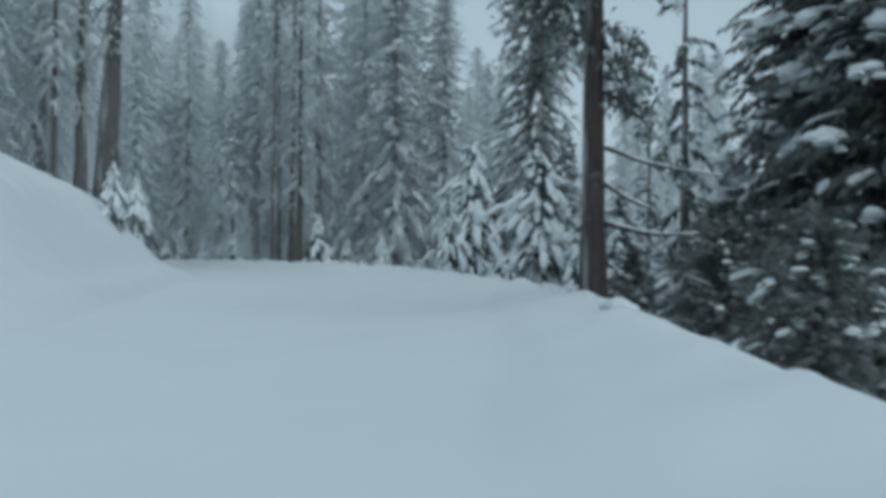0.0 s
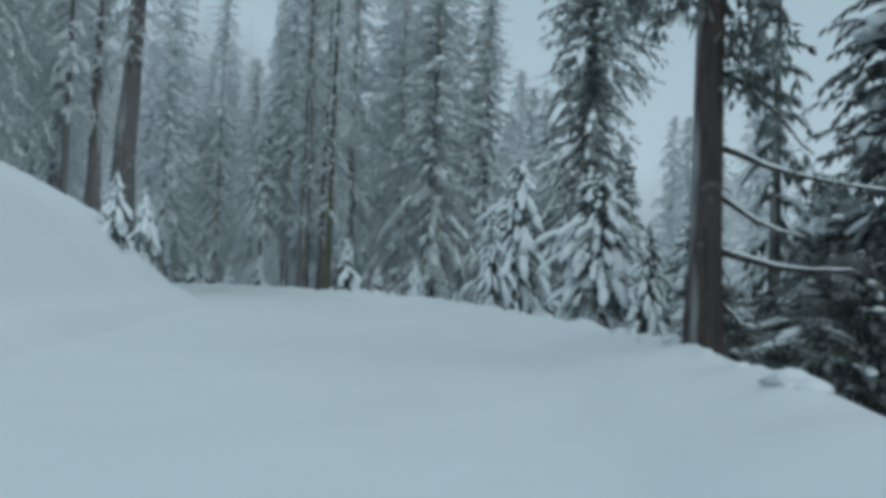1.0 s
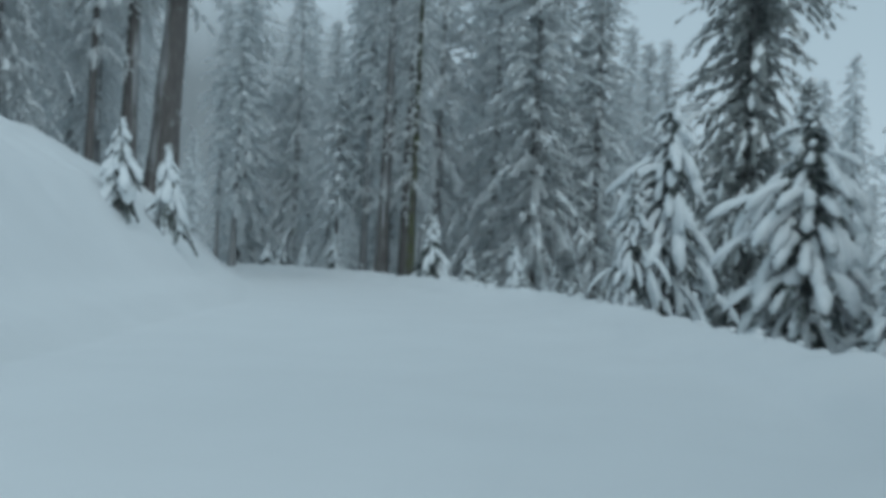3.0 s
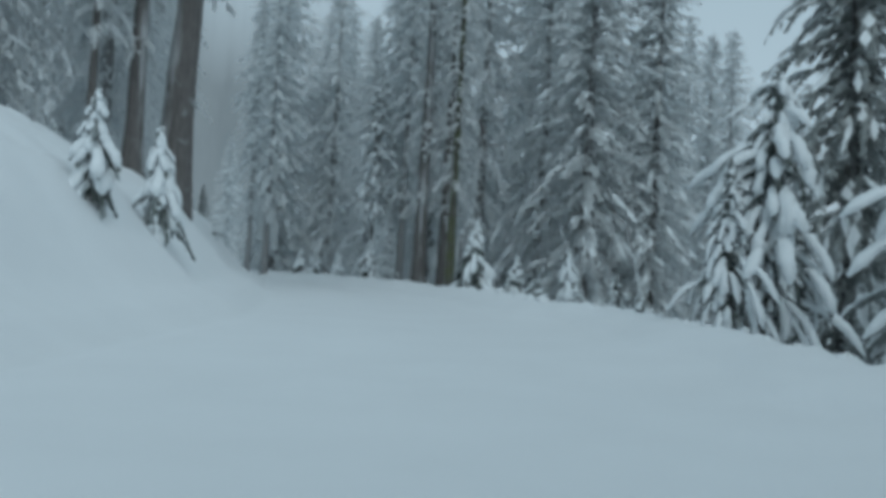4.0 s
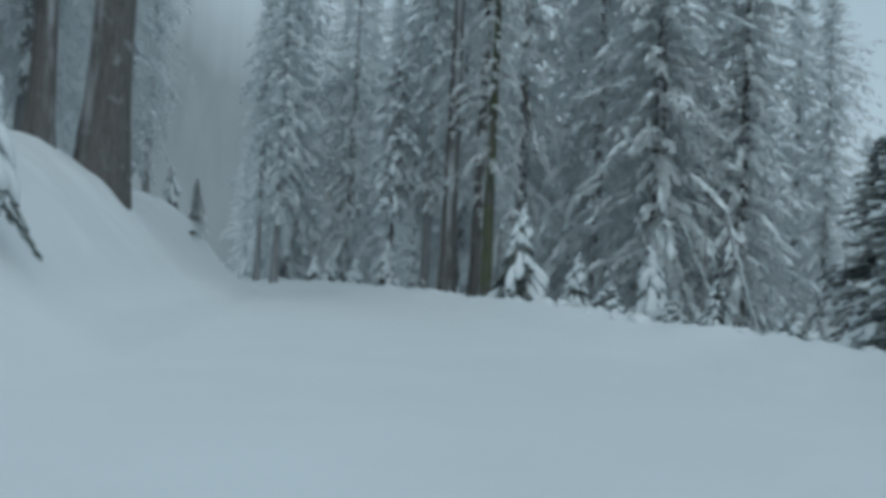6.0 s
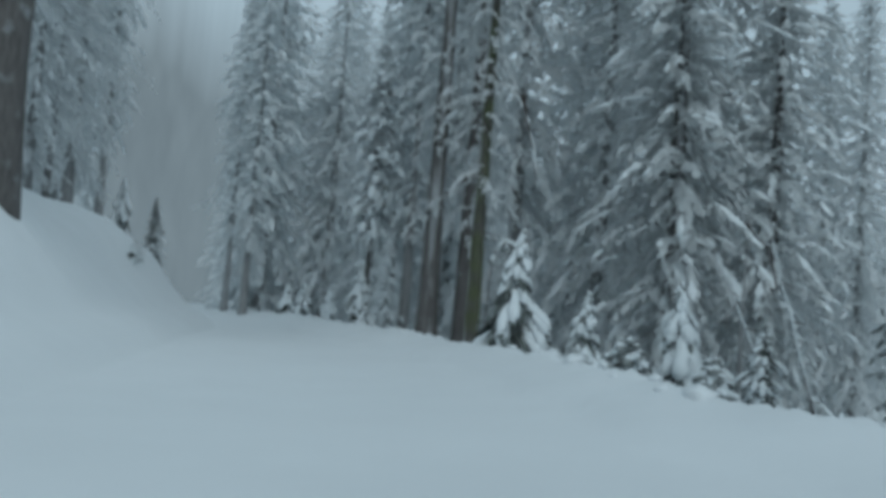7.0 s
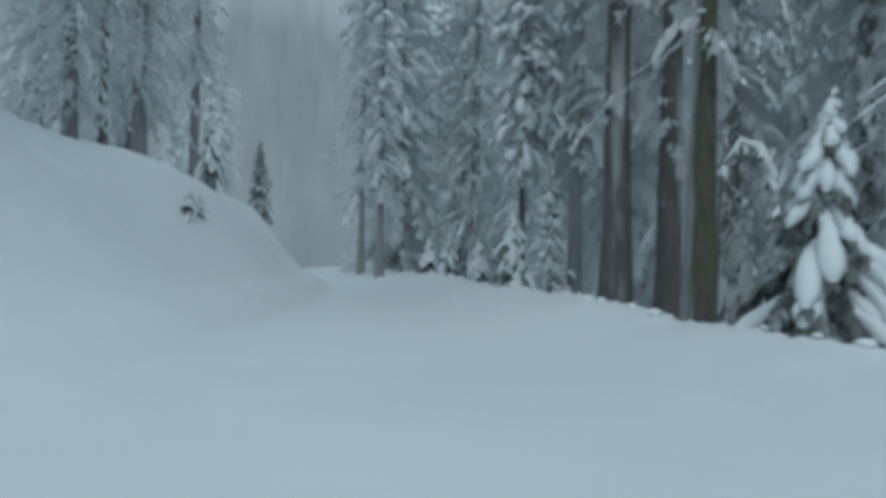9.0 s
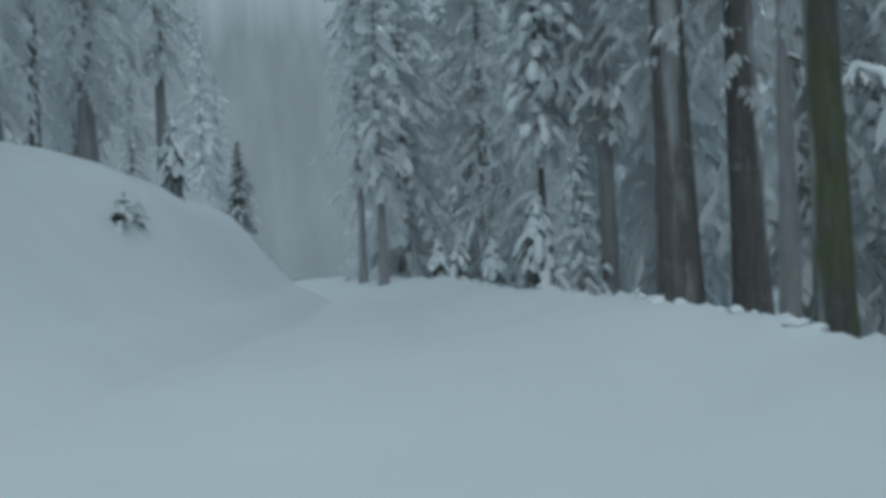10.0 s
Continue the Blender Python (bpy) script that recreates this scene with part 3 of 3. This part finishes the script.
MOSSY = fir(18, "old_fir", "old fir whose trunk is green with moss", 36, 0.31, 6.2, 2.5, 290, 0.55, 0.07, 0.06, 0.11, NEEDLE_HALF_HAZE, BARK_MOSS, SNOW_HAZE, trunk_n=18, **OLD)
PINE = pine(19, "road_edge_pine", "red-brown pine trunk with dead snowy branches", 27, 0.30, 7.2, 3.4, 150, 0.5, 0.07, 0.1, 0.08, 6, 4, 0.08, 0.7, NEEDLE, BARK_RED, 6, 0.25)
SNAG = fir(20, "thin_fir", "thin fir with few ragged dark boughs", 17, 0.27, 3.0, 1.7, 50, 0.5, 0.08, 0.5, 0.12, NEEDLE, BARK, SNOW_TREE, hang=(0.5, 1.2), gap=0.15, ragged=0.6)


def dead_branch(parent, start, end, radius, snowy=True, sag=0.1):
    """A bare limb from start to end with a ridge of snow on it."""
    rng = random.Random(int(start[2] * 100))
    a, e = Vector(start), Vector(end)
    pts = [a.lerp(e, i / 7) + Vector((rng.uniform(-1, 1) * 0.04, rng.uniform(-1, 1) * 0.04, -sag * math.sin(i / 7 * 3.14))) for i in range(8)]
    V, F = [], []
    tube(V, F, pts, [radius * (1 - 0.8 * i / 7) for i in range(8)], 6)
    for k in (3, 5, 6):
        side_way = Vector((rng.uniform(-0.3, 0.6), rng.uniform(-0.6, 0.6), rng.uniform(-0.5, 0.1)))
        tube(V, F, [pts[k], pts[k] + side_way * 0.35, pts[k] + side_way * 0.7], [radius * 0.35, radius * 0.25, radius * 0.1], 4)
    limb = mesh_ob("branch", V, F, BARK_RED, parent, "bare dead branch")
    if snowy:
        V, F = [], []
        tube(V, F, [p + Vector((0, 0, radius * (1.0 - 0.6 * i / 7))) for i, p in enumerate(pts)], [radius * 0.2] + [radius * rng.uniform(0.45, 0.95) * (1 - 0.5 * i / 7) for i in range(1, 8)], 6)
        mesh_ob("branch_snow", V, F, SNOW_TREE, limb, "thin snow along the branch")


dead_branch(PINE, (0.2, 0, 3.3), (2.7, 0.2, 2.75), 0.05)
dead_branch(PINE, (0.2, 0, 2.55), (1.55, 0.3, 2.0), 0.045)
dead_branch(PINE, (0.2, 0, 1.72), (2.2, -0.1, 1.5), 0.06, True, 0.12)
dead_branch(PINE, (0.2, 0, 4.5), (1.7, 0.4, 3.3), 0.05, True, -0.1)
dead_branch(PINE, (0.2, 0, 0.95), (0.9, 0.1, 0.55), 0.035)
NV, NF, SV, SF, rng = [], [], [], [], random.Random(4)
for k in range(11):
    bough(rng, NV, NF, SV, SF, (0.15, 0, 4.4 + 0.16 * k), rng.uniform(-0.7, 0.7), rng.uniform(0.7, 1.5), -0.1, 0.9, 0.34, 0.05, 0.05, 0.05, 5, 5, simple=True, fluff=0.7)
for k in range(10):
    bough(rng, NV, NF, SV, SF, (-0.15, 0, 5.5 + 0.14 * k), 3.14 + rng.uniform(-0.8, 0.8), rng.uniform(0.9, 1.8), 0.1, 0.9, 0.34, 0.05, 0.05, 0.05, 5, 5, simple=True, fluff=0.7)
for x, z in ((1.5, 3.3), (1.75, 3.0), (1.1, 3.9), (2.1, 2.75), (1.4, 2.0)):
    bough(rng, NV, NF, SV, SF, (x, 0.3, z), rng.uniform(0, 6.28), 0.35, -0.4, 0.9, 0.3, 0.05, 0.05, 0.05, 3, 6, simple=True, fluff=0.8)
mesh_ob("twig_tuft", NV, NF, NEEDLE, PINE, "dark hanging needle tuft", smooth=False)

DEAD = tagged(new("dead_pine"), "pale standing dead pine plastered with snow", "dead tree", "old trunks")
V, F = trunk_mesh(random.Random(31), 13, 0.28, 10, (0.3, 0), 0.2)
mesh_ob("trunk", V, F, BARK_PALE, DEAD)
dead_branch(DEAD, (0.1, 0, 12.4), (1.6, -0.2, 11.3), 0.09)
dead_branch(DEAD, (1.55, -0.2, 11.35), (2.5, -0.4, 7.6), 0.1, True, -0.15)
dead_branch(DEAD, (-0.1, 0, 8.4), (-1.5, 0.2, 7.2), 0.07)
dead_branch(DEAD, (0.1, 0, 6.0), (1.0, -0.3, 5.6), 0.05)
KINDS = (DEAD, FIR_HIGH, FIR_HALF_HAZE, FIR_LADEN, BUSH, FIR_MID, FIR_COLUMN, MANTLED, FIR_HILL, BARE_FAR, BARE_SLIM, BARE_THIN, FIR_TALL, FIR_TALL_B, FIR_FAR, FIR_FAR_B, FIR_DENSE, FIR_DARK, BRUSH, FIR_YOUNG, FIR_YOUNG_B, SAPLING, SAPLING_B, BARE, MOSSY, PINE, SNAG)

# the forest ahead
taken = []


def stand(kind, x, y, turn, size=1.0, wide=None, **more):
    taken.append((x, y))
    return put(kind, x, y, turn, size, wide, **more)


for kind, x, y, turn, size in (
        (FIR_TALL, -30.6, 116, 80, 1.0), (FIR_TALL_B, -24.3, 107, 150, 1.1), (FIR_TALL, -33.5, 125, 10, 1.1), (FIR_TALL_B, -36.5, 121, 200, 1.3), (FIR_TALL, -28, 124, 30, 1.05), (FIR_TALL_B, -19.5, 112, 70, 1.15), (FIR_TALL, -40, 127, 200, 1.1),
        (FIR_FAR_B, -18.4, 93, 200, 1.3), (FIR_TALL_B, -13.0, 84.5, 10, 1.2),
        (FIR_TALL, -8.7, 84.5, 300, 1.12), (FIR_HALF_HAZE, -5.3, 78.3, 70, 1.1), (FIR_FAR, -2.6, 95.4, 40, 1.0), (FIR_FAR_B, 0.8, 110.5, 0, 1.05),
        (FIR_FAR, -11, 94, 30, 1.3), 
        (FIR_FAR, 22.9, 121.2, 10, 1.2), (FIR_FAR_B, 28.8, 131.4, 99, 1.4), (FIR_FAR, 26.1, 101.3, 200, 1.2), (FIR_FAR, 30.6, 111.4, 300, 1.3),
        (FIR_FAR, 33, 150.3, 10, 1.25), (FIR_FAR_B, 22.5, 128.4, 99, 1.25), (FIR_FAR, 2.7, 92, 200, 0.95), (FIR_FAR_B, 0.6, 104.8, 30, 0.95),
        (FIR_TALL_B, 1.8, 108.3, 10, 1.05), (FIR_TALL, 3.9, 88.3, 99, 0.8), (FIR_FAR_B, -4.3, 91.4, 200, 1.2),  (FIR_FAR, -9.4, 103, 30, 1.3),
        (FIR_TALL_B, -5.9, 86, 15, 1.0), (FIR_HALF_HAZE, -1.2, 80.2, 166, 0.95),
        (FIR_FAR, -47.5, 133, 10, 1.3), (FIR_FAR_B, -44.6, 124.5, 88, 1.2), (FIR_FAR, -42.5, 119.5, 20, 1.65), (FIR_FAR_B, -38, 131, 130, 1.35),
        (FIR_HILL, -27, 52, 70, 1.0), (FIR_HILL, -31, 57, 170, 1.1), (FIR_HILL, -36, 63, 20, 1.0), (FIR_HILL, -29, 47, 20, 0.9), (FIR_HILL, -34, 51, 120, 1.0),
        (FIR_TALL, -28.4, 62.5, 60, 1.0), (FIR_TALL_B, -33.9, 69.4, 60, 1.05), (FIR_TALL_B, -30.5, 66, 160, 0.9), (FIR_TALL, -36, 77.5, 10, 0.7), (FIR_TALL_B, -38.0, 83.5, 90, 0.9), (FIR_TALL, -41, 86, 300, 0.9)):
    stand(kind, x, y, turn, size, size * 1.05)
# old trunks
stand(BARE, -22.2, 58.3, 30, 1.0, tilt=(0, 2)); stand(BARE_SLIM, -22.9, 56.2, 130, 0.85, 0.95); stand(BARE_THIN, -23.6, 54.1, 220, 0.95); stand(BARE_FAR, -41.7, 92, 10, 0.9); stand(BARE_THIN, -36.4, 79.6, 99, 0.75, 0.9)
stand(MOSSY, -12.2, 71.5, 0, 1.0); stand(BARE_SLIM, -15.3, 77.1, 77, 1.0, 1.08); stand(BARE_SLIM, -13.9, 77.6, 140, 1.0, 0.95); stand(BARE_FAR, -19.5, 88.5, 140, 1.0)
stand(BARE_FAR, -39.1, 109.3, 10, 0.9, 1.0); stand(BARE_FAR, -42.8, 113.4, 70, 0.9, 0.9); stand(BARE_FAR, -21.5, 92.0, 70, 0.9)
stand(FIR_DENSE, 3.4, 71, 30, 0.62, 0.95)
stand(DEAD, -13.1, 75.2, 0, 1.0); stand(DEAD, -39.8, 110.4, 120, 0.9); stand(DEAD, -3.4, 67.5, 40, 0.6)
stand(PINE, 3.74, 19.9, 0, 1.0); stand(SNAG, 9.3, 35.8, 20, 1.15); stand(SNAG, 11.8, 55.9, 200, 1.0)
# firs at the road edge
stand(FIR_YOUNG, 1.2, 45.6, 75, 1.0, 0.9); stand(FIR_YOUNG_B, 0.1, 44.8, 150, 0.6, 0.5); stand(FIR_YOUNG, 4.1, 39.8, 100, 0.92, 0.98); stand(FIR_YOUNG_B, 5.6, 37.6, 220, 0.75); stand(FIR_COLUMN, 5.0, 55.0, 60, 1.0); stand(FIR_MID, 6.3, 50.5, 200, 1.05, 0.95); stand(FIR_MID, 1.6, 60.2, 100, 0.8, 0.85)
stand(FIR_YOUNG_B, 7.5, 40.0, 20, 0.9, 1.15); stand(FIR_YOUNG, 8.9, 38.4, 140, 0.62, 0.9); stand(BUSH, 6.3, 38.2, 40, 1.3, 1.4); stand(BUSH, 8.4, 35.4, 10, 2.0, 1.7); stand(BUSH, 9.6, 36.6, 100, 2.5, 2.0); stand(BUSH, 11.0, 37.6, 200, 2.7, 2.2); stand(BUSH, 7.4, 36.9, 300, 1.2, 1.3); stand(FIR_YOUNG_B, 6.2, 43.5, 250, 0.55, 0.9); stand(FIR_YOUNG, 2.6, 53.5, 70, 0.6); stand(SAPLING_B, -4.8, 64.2, 160, 1.35, 1.35); stand(FIR_YOUNG_B, -2.9, 64.9, 20, 0.55)
stand(SAPLING, -14.95, 41.3, 10, 0.97, 1.1, sink=0.6); stand(SAPLING_B, -14.85, 44.7, 180, 1.08, 1.1, sink=0.3)
stand(MANTLED, -10.0, 65.6, 10, 1.0); stand(MANTLED, -7.9, 65.6, -20, 0.85); stand(SAPLING_B, -6.6, 63.4, 10, 0.6, 0.8)
stand(SAPLING, -32.7, 106.5, 10, 0.86, 1.1); stand(SAPLING_B, -35.7, 109.7, 40, 0.84, 1.1); stand(SAPLING_B, -28.4, 100.2, 70, 0.95, 1.15); stand(SAPLING, -19.9, 81.7, 200, 0.95, 1.05); stand(SAPLING, -35.9, 85.7, 0, 1.0); stand(FIR_MID, -38.2, 93.1, 50, 0.42, 0.4)
stand(FIR_LADEN, -20.4, 87.9, 30, 0.6, 0.36); stand(FIR_HIGH, -22.0, 89.0, 130)
stand(BUSH, -6.4, 63.2, 20, 1.1, 1.2); stand(BUSH, -7.9, 64.2, 120, 0.7, 0.8); stand(BUSH, -4.4, 61.4, 220, 1.2, 1.2); stand(BUSH, -2.6, 58.6, 300, 0.9, 1.0); stand(BUSH, -1.9, 53.5, 60, 1.0, 1.1); stand(BUSH, 0.1, 50.2, 160, 1.1, 1.2)


def bent_sapling(x, y, turn, high, reach):
    """A thin stem bowed over by the snow on it."""
    root = tagged(new("bent_sapling"), "thin sapling bowed over under a cap of snow", "sapling", "fir saplings")
    pts = [(0, 0, -0.4), (0.02, 0, high * 0.35), (0.05, 0, high * 0.7), (0.16, 0, high * 0.9), (reach * 0.4, 0, high), (reach * 0.7, 0.03, high * 0.97), (reach * 0.92, 0.05, high * 0.86), (reach, 0.06, high * 0.72)]
    V, F = [], []
    tube(V, F, pts, [0.045, 0.04, 0.034, 0.03, 0.025, 0.02, 0.016, 0.01], 7)
    mesh_ob("stem", V, F, BARK, root)
    NV, NF, SV, SF, rng = [], [], [], [], random.Random(6)
    for p in pts[3:]:
        for k in range(4):
            bough(rng, NV, NF, SV, SF, p, rng.uniform(0, 6.28), rng.uniform(0.3, 0.55), -0.8, 0.5, 0.2, 0.045, 0.05, 0.045, 4)
    V, F = [], []
    tube(V, F, [(p[0], p[1], p[2] + 0.05) for p in pts[3:]], [0.03, 0.09, 0.11, 0.1, 0.05], 7)
    mesh_ob("needles", NV, NF, NEEDLE, root, smooth=False)
    mesh_ob("snow_load", SV, SF, SNOW_TREE, root, "white snow lying on boughs", kind="stuff")
    mesh_ob("snow_cap", V, F, SNOW_TREE, root, "rounded cap of snow")
    root.matrix_basis = pose(x, y, zg(x, y), 0, 0, turn)


bent_sapling(-12.25, 74.3, 5, 5.4, 1.35)


def leaning_pole(foot, top, radius):
    """A dead pole leaning among the young firs, snow along its upper side."""
    x, y = foot
    z = zg(x, y) - 0.4
    root = tagged(new("leaning_pole"), "dead snow-covered pole leaning among young firs", "dead branch")
    dead_branch(root, (0, 0, 0), (top[0] - x, top[1] - y, top[2] - z), radius, True, 0.12)
    root.matrix_basis = pose(x, y, z)


leaning_pole((-1.3, 66.6), (-4.2, 65.9, 4.3), 0.065)
leaning_pole((-0.6, 66.2), (-2.7, 66.4, 4.8), 0.07)
leaning_pole((-3.0, 67.4), (-5.8, 66.7, 4.4), 0.06)

# clods of ploughed snow along the drop
SV, SF, rng = [], [], random.Random(8)
edge = [Vector(p) for p in CREST[4:20]]
for a, e in zip(edge[:-1], edge[1:]):
    for _ in range(int((e - a).length * 2.2)):
        p = a.lerp(e, rng.random())
        across = Vector(((e - a).y, -(e - a).x, 0)).normalized()
        x, y = p.x + across.x * rng.gauss(0.0, 0.22), p.y + across.y * rng.gauss(0.0, 0.22)
        k = rng.uniform(0.05, 0.13) if rng.random() < 0.88 else rng.uniform(0.13, 0.24)
        lump(rng, SV, SF, (x, y, zg(x, y) - 0.02), (k, k * rng.uniform(0.8, 1.4), k * rng.uniform(0.5, 0.8)))
clods = mesh_ob("snow_clods", SV, SF, SNOW, None)
tagged(clods, "small clods of ploughed snow along the road edge", "snow clods", kind="stuff")

# dark trees on the slope below the road
stand(FIR_DARK, 14.0, 29.0, 60, 1.0); stand(FIR_DARK, 17.0, 24.0, 160, 0.95); stand(FIR_DARK, 13.4, 34.4, 260, 1.03, 0.9); stand(FIR_DENSE, 12.0, 21.0, 10, 0.5); stand(FIR_MID, 12.4, 41.0, 10, 0.95, 1.0); stand(BRUSH, 10.4, 34.2, 190, 1.5)
stand(SAPLING_B, -27.5, 73.7, 20, 0.24, 0.5, sink=0.1); stand(SAPLING, -27.7, 74.6, 120, 0.2, 0.45, sink=0.1)
for x, y, k in ((7.6, 25.5, 0.9), (8.9, 28.5, 1.1), (7.0, 22.0, 0.8), (9.5, 23.0, 1.1), (10.6, 31.0, 1.2), (6.4, 30.5, 0.75), (7.6, 18.2, 0.9), (9.0, 15.5, 1.1), (6.3, 14.0, 0.7)):
    stand(BRUSH, x, y, x * 77, k)

# the rest of the forest, thinning over the slope
fill = random.Random(5)


def scatter(count, xs, ys, kinds, least, ok, size):
    n = 0
    for _ in range(count * 40):
        x, y = fill.uniform(*xs), fill.uniform(*ys)
        c, _z = side(np.array([x]), np.array([y]), CREST)
        l, _z = side(np.array([x]), np.array([y]), TOE)
        on_road = y > 100 and abs(x + 10.6 + 0.6 * (y - 53.7)) < 0.05 * (y - 50) + 2.5  # the road goes on out of sight
        if on_road or not ok(float(c[0]), float(l[0])) or any((x - a) ** 2 + (y - b) ** 2 < least ** 2 for a, b in taken):
            continue
        stand(fill.choice(kinds), x, y, fill.uniform(0, 360), size(x, y) * fill.uniform(0.85, 1.1))
        n += 1
        if n == count:
            return


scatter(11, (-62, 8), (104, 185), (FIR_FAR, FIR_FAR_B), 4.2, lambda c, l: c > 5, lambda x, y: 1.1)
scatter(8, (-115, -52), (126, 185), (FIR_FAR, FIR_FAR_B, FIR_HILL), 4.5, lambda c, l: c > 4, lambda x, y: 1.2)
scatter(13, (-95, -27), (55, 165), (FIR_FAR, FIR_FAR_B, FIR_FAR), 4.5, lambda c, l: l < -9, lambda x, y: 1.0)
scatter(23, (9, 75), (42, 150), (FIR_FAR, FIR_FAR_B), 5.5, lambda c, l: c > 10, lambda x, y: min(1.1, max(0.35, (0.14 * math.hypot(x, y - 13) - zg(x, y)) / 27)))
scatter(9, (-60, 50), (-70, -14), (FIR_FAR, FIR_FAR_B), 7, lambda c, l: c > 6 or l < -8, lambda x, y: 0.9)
for ob in KINDS:
    for o in (*ob.children_recursive, ob):
        bpy.data.objects.remove(o)

# ---- misty distance ----
far_v, far_f = [], []
for i in range(121):
    a = 6.28318 * i / 120
    for z in (-60, 0, 190):
        far_v.append((-10 + 420 * math.cos(a), 60 + 420 * math.sin(a), z))
for i in range(120):
    for k in range(2):
        far_f.append((i * 3 + k, i * 3 + 3 + k, i * 3 + 4 + k, i * 3 + 1 + k))
# far haze painted as a glowing tone that thins out upward
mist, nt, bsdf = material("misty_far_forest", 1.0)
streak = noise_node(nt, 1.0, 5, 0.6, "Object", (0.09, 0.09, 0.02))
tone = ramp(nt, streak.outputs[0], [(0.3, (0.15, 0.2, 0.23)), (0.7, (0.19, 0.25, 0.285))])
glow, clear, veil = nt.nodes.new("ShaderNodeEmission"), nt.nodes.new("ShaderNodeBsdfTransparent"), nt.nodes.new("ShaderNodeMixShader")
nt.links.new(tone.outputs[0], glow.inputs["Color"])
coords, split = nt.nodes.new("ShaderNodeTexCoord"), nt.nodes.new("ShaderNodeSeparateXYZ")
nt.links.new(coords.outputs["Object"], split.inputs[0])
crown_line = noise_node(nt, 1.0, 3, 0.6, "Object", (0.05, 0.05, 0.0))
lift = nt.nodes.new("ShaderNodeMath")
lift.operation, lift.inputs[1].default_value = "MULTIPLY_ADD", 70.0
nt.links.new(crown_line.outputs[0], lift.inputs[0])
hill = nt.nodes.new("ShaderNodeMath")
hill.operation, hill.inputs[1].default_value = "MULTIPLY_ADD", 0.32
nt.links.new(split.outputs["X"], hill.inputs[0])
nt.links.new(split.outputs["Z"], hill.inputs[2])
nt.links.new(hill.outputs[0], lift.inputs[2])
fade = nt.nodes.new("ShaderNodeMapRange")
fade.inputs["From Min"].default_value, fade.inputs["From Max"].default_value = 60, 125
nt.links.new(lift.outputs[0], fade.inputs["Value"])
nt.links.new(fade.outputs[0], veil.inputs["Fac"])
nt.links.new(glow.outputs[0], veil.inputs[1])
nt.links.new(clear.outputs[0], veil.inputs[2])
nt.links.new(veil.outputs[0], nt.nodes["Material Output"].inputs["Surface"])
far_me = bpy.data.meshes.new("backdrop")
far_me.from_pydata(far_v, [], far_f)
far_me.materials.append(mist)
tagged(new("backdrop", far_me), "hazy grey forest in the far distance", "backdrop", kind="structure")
